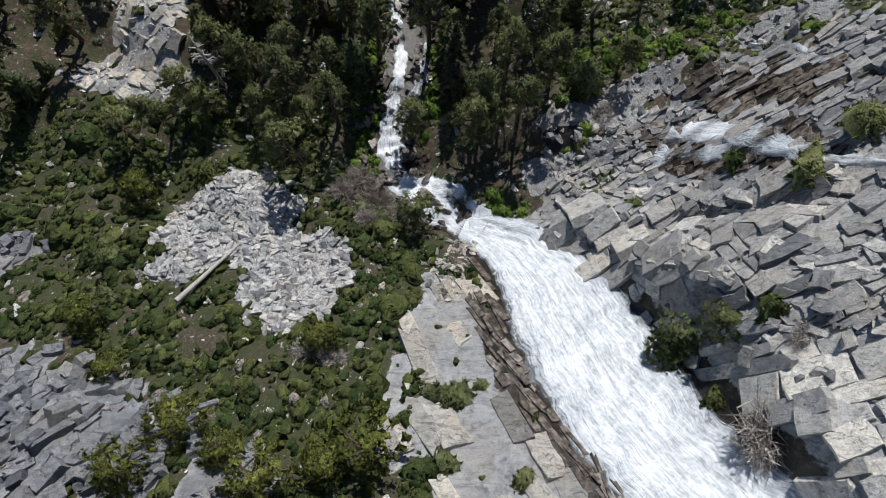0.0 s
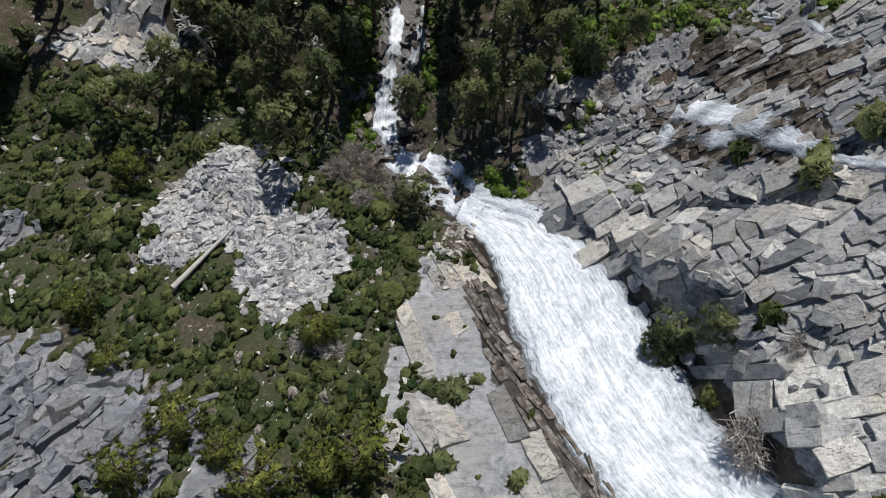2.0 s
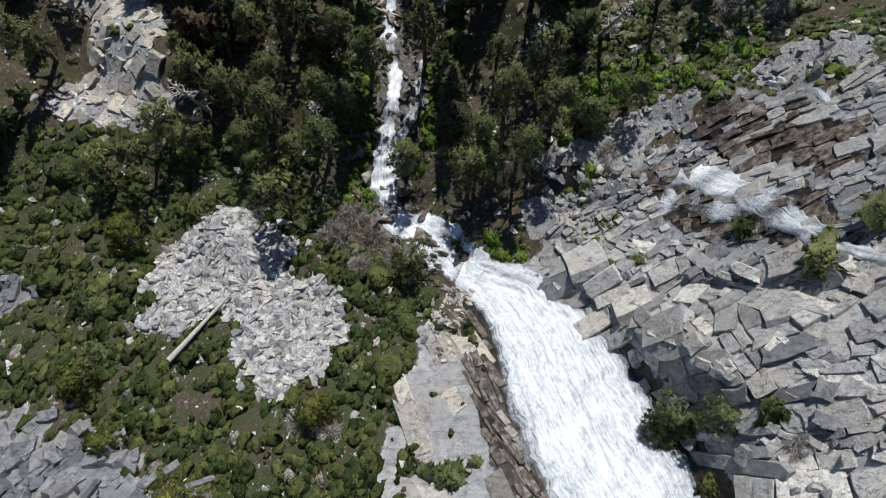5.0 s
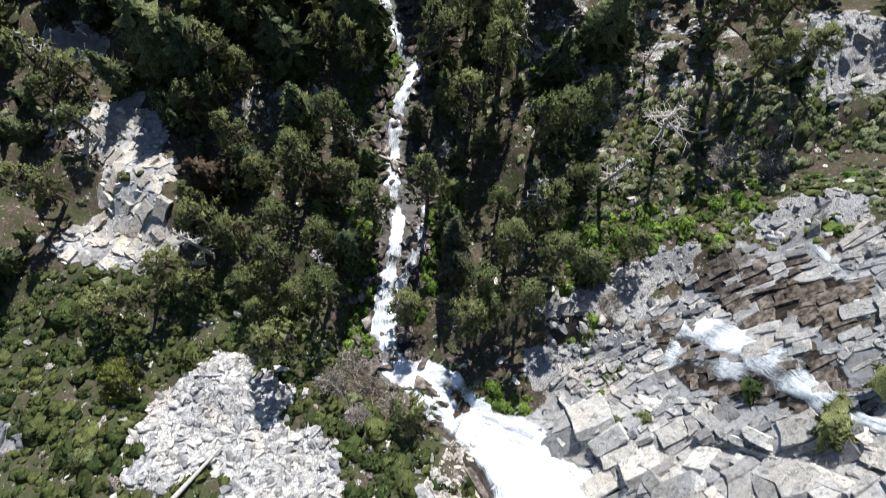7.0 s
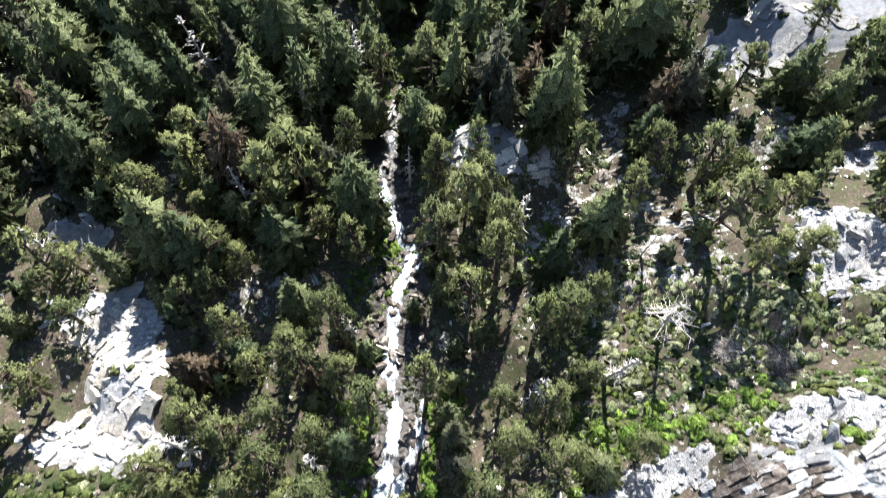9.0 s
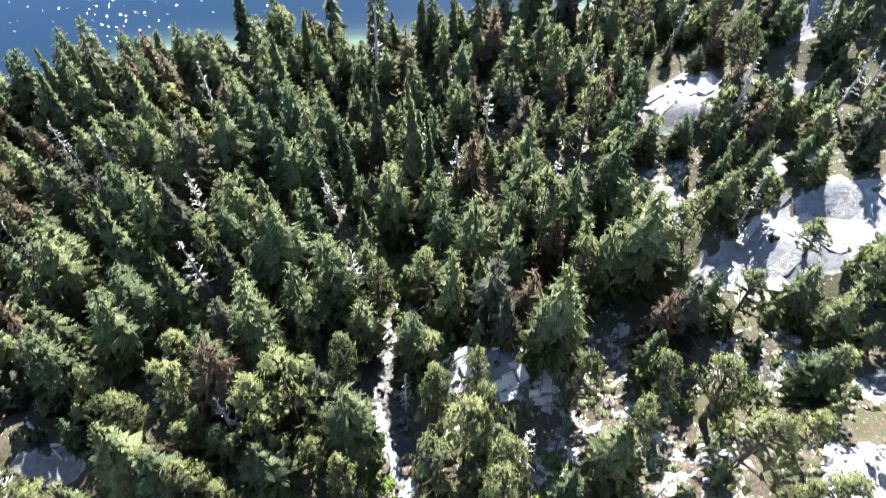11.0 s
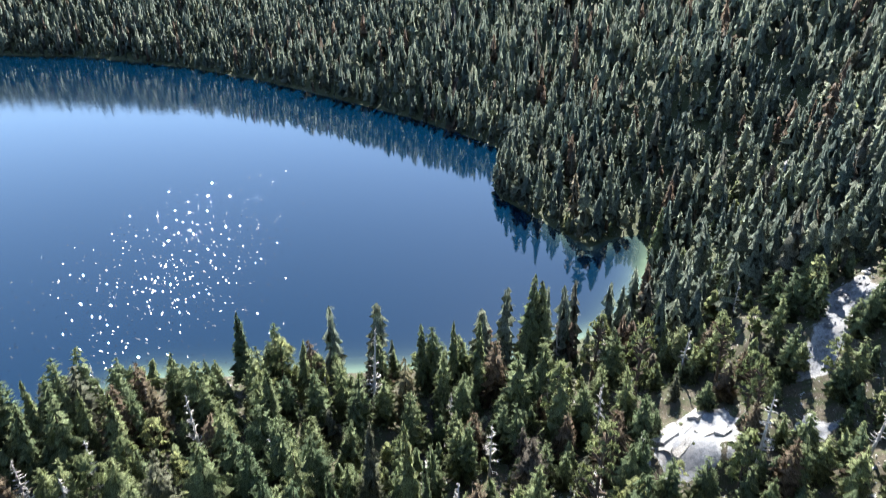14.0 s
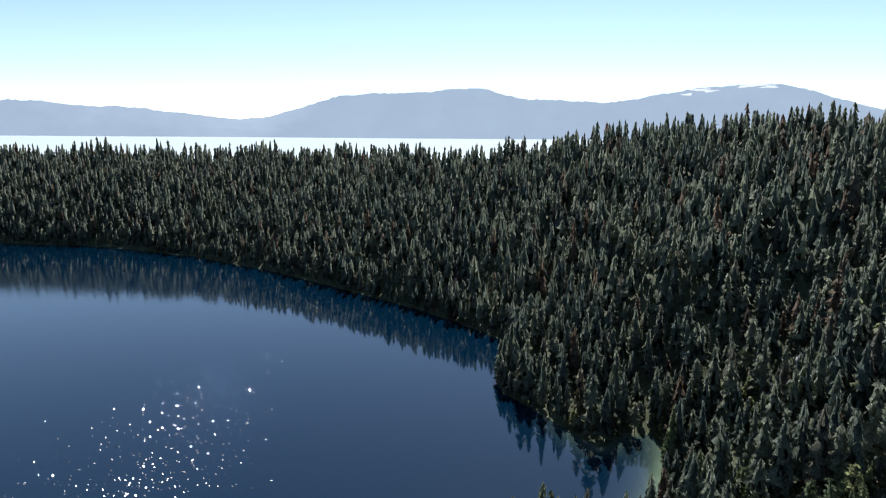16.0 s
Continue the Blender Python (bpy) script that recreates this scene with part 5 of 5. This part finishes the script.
clumps = lambda x, y: heath(x, y) * ramp(waves(x, y, 5, 61) + 0.6 * waves(x, y, 11, 62), -0.75, -0.1)
x, y, s = scatter(clumps, (-105, 8, -30, 62), 15000, (1.2, 3.6), 91)
thicket("heath_brush", "carpet of dark olive evergreen brush on the slope", BRUSH, x, y, s, 0.62, 38, 0.075, 911)
x, y, s = scatter(lambda x, y: 0.8 * clumps(x, y), (-105, 8, -30, 62), 420, (3.0, 6.5), 90)
thicket("cushion_brush", "large rounded dark green cushions of mountain brush", BRUSH, x, y, s, 0.6, 110, 0.085, 901)
x, y, s = scatter(lambda x, y: 0.35 * heath(x, y), (-105, 8, -30, 62), 1100, (1.6, 3.4), 92)
thicket("dry_brush", "grey leafless brush between green shrubs", TWIGS, x, y, s, 0.5, 80, 0.15, 921)
right_brush = lambda x, y: ramp(x - stream_x(y), 24, 34) * ramp(y, 50, 56) * ramp(-y, -98, -80) * (1 - 0.8 * scree_here(x, y)) * (0.75 + 0.4 * waves(x, y, 12, 43))
x, y, s = scatter(right_brush, (15, 120, 46, 102), 5200, (1.3, 3.4), 93)
thicket("slope_brush", "grey-green brush on a bouldery slope", BRUSH, x[::2], y[::2], s[::2], 0.7, 36, 0.1, 931)
thicket("pale_slope_brush", "pale grey-green brush on a bouldery slope", SCRUB, x[1::2], y[1::2], s[1::2], 0.7, 36, 0.1, 936)
fresh_spots = [(-16, 42, 3, 9, 0), (-1, 50, 3, 8, 0), (28, 57, 7, 4, 0), (38, 58, 8, 4, 10), (46, 61, 5, 3, 0), (24, 50, 4, 3, 20), (12, 26, 5, 3, 0), (25, 37, 3, 2.5, 0), (29, 31, 4, 2, 30), (-17, 62, 4, 8, 0), (0, 64, 4, 8, 0), (-14, 96, 6, 10, 0), (18, 100, 8, 6, 0), (-5, 150, 10, 14, 0), (5, 130, 10, 6, 0)]
x, y, s = scatter(lambda x, y: patch(x, y, fresh_spots), (-24, 54, 20, 170), 4800, (1.2, 3.2), 94)
thicket("fresh_bushes", "bright green leafy bushes along the brook", FRESH, x, y, s, 0.9, 50, 0.12, 941)
x, y, s = scatter(lambda x, y: 0.4 * right_brush(x, y), (15, 120, 48, 100), 900, (1.2, 2.6), 98)
thicket("slope_twigs", "grey leafless brush on a bouldery slope", TWIGS, x, y, s, 0.7, 40, 0.18, 981)
x, y, s = scatter(lambda x, y: 0.35 * right_brush(x, y) * ramp(-y, -75, -60), (15, 90, 42, 78), 1900, (1.4, 3.6), 99)
thicket("slope_fresh_bushes", "bright green leafy bushes at the foot of rocks", FRESH, x, y, s, 0.8, 45, 0.18, 991)
x, y, s = scatter(lambda x, y: 0.6 * patch(x, y, SUNNY + [(30, 112, 20, 32, 0)]), (-50, 90, 75, 190), 5200, (1.2, 3.4), 100)
thicket("sunny_brush", "pale green and straw-coloured brush in forest gaps", SCRUB, x[::2], y[::2], s[::2], 0.7, 40, 0.16, 1001)
thicket("sunny_twigs", "straw-coloured dry brush in forest gaps", TWIGS, x[1::2], y[1::2], s[1::2], 0.6, 40, 0.16, 1011)
under_ = lambda x, y: 0.45 * clear_ground(x, y)
x, y, s = scatter(under_, (-130, 150, 44, 262), 4600, (1.5, 3.8), 95)
thicket("undergrowth", "low green undergrowth on the forest floor", SCRUB, x, y, s, 0.8, 22, 0.2, 951)
bank = lambda x, y: 0.6 * ramp(np.abs(x - stream_x(y)), 4, 6) * ramp(-np.abs(x - stream_x(y)), -17, -12) * dry(x, y) * (1 - granite_here(x, y))
x, y, s = scatter(bank, (-32, 30, 20, 125), 1700, (1.2, 3.2), 89)
thicket("bank_scrub", "grey-green scrub along the banks of the brook", SCRUB, x, y, s, 0.8, 30, 0.17, 891)
rocky = lambda x, y: 0.4 * np.maximum.reduce([bare_right(x, y), patch(x, y, OUTCROPS, 0.2), patch(x, y, ROCK_LEFT)]) * (0.5 + 0.6 * waves(x, y, 9, 47)) * dry(x, y)
x, y, s = scatter(rocky, (-104, 115, -30, 225), 4600, (0.7, 2.6), 96)
thicket("crack_brush", "small green shrubs rooted in rock cracks", BRUSH, x, y, s, 0.7, 45, 0.2, 961)
x, y, s = scatter(lambda x, y: bare_left(x, y), (-12, 24, -26, 18), 40, (0.8, 2.0), 97)
thicket("ledge_brush", "small green shrubs beside the waterfall", BRUSH, x, y, s, 0.7, 60, 0.2, 971)

BUSHES = [(43.8, 4.3, 5.2), (-0.1, -8.2, 6.6), (4.7, -6.2, 2.6), (-12.6, 16.2, 4), (26, 38.7, 3.6), (52.7, 23.8, 7), (47, 28.7, 4.5), (59.7, 29.9, 7.5), (33, 24, 3.4),
          (-47, 34, 5), (-63, 16.7, 6), (-60, 9, 5), (-53, 18, 4), (-0.6, -16.7, 4), (9.5, -18.3, 3.6), (37.9, -8.4, 4.6), (36.1, -12.8, 3.2), (57, 2, 3), (50, -17, 4)]
for k, (bx, by, bs) in enumerate(BUSHES):
    v, f = shrub_proto(1200 + k, int(260 + 60 * bs), 0.6 / bs + 0.02)
    f, out = rounded(v, f, 1, 1, -0.15, 1.0)
    bush = new("bush", mesh_of("bush", v * (bs, bs, bs * 0.75), f, PINE if k % 3 else BRUSH, True, out))
    bush.location = (bx, by, float(height(bx, by)) - 0.15)
    tagged(bush, "rounded green mountain shrub on rocky ground", "bush", "shrubs by the falls")


GREEN_BUSHES = [(-16.5, 43, 4.5), (-15.5, 48, 4.2), (-15, 38, 3.2), (-14.5, 53, 3.6), (-2, 48, 3.6), (-2.5, 53, 4), (-4, 43, 3), (27, 41, 3.2), (25, 56, 4.5), (29, 57.5, 4.8), (33, 57, 4.5), (38, 58.5, 4.2),
                (11, 25.5, 4.2), (14.5, 25, 3.6), (9, 29, 3.6), (30, 31, 2.2), (27, 28, 2), (-16.5, 59, 4), (-15.5, 65, 4), (1, 60, 3.6), (44, 58, 4.2), (50, 62, 3.8)]
DRY_BUSHES = [(-17, 33, 5), (-13.5, 28.5, 4.6), (-20, 30, 4.4), (-9, 25.5, 4.4), (-15, 24, 3.6), (-22, -1, 4.5), (-18, -2, 3.4), (41.1, -12.4, 7), (46, 0, 3.4), (30, 44, 3.6), (52, 72, 4), (60, 70, 4), (30, 88, 4)]
for k, (bx, by, bs) in enumerate(GREEN_BUSHES):
    v, f = shrub_proto(1300 + k % 5, 330, 0.1)
    f, out = rounded(v, f, 1, 1, -0.15, 1.0)
    bush = new("green_bush", mesh_of("green_bush", v * (bs, bs, bs * 0.8), f, FRESH, True, out))
    bush.location = (bx, by, float(height(bx, by)) - 0.15)
    tagged(bush, "bright green leafy bush beside the brook", "bush", "green bushes by the brook")
for k, (bx, by, bs) in enumerate(DRY_BUSHES):
    g = np.random.RandomState(1400 + k)
    d = g.normal(0, 1, (640, 3)) * (1, 1, 0.6)
    d /= np.linalg.norm(d, axis=1)[:, None]
    d[:, 2] = np.abs(d[:, 2])
    v, f = tufts(d * g.uniform(0.1, 0.5, (640, 1)), d, 0.2, g, 0.0, 2, 0.045)
    bush = new("dry_bush", mesh_of("dry_bush", v * (bs * 1.25, bs * 1.25, bs), f, TWIGS))
    bush.location = (bx, by, float(height(bx, by)))
    tagged(bush, "grey leafless bush of bare twigs", "bush", "dry bushes on the slope")


# ---- fallen wood ----
def log(x0, y0, x1, y1, thick, label, seed, lift=0.5):
    g = np.random.RandomState(seed)
    ts = np.linspace(0, 1, 7)
    pts = [(x0 + (x1 - x0) * t, y0 + (y1 - y0) * t, float(height(x0, y0)) * (1 - t) + float(height(x1, y1)) * t + lift + g.normal(0, 0.05)) for t in ts]
    parts = [tube(pts, thick * (1 - 0.55 * ts), 8)]
    for k in range(3):
        p = np.array(pts[g.randint(1, 6)])
        parts.append(tube([p, p + g.normal(0, 0.5, 3) * (1, 1, 0.3) + (0, 0, 0.3)], [thick * 0.25, thick * 0.08], 4))
    return tagged(new("fallen_log", mesh_of("fallen_log", *joined(parts), GREY_WOOD, True)), label, "log")


log(-46.6, 8.2, -38.3, 19.3, 0.55, "long bleached fallen log lying on scree and brush", 1, 1.8)
log(-37, 17.5, -30, 18.5, 0.2, "thin grey fallen trunk lying on scree", 2)
log(-14, 77, -8, 75, 0.35, "bleached log jammed across the brook", 3, 1.0)
log(-13, 78, -9, 73, 0.25, "bleached log jammed across the brook", 4, 1.0)
log(-72, 60, -66, 55, 0.25, "grey fallen trunk on a rocky slope", 5)
log(-88, 112, -78, 104, 0.4, "grey fallen trunk in the forest", 6, 1.0)
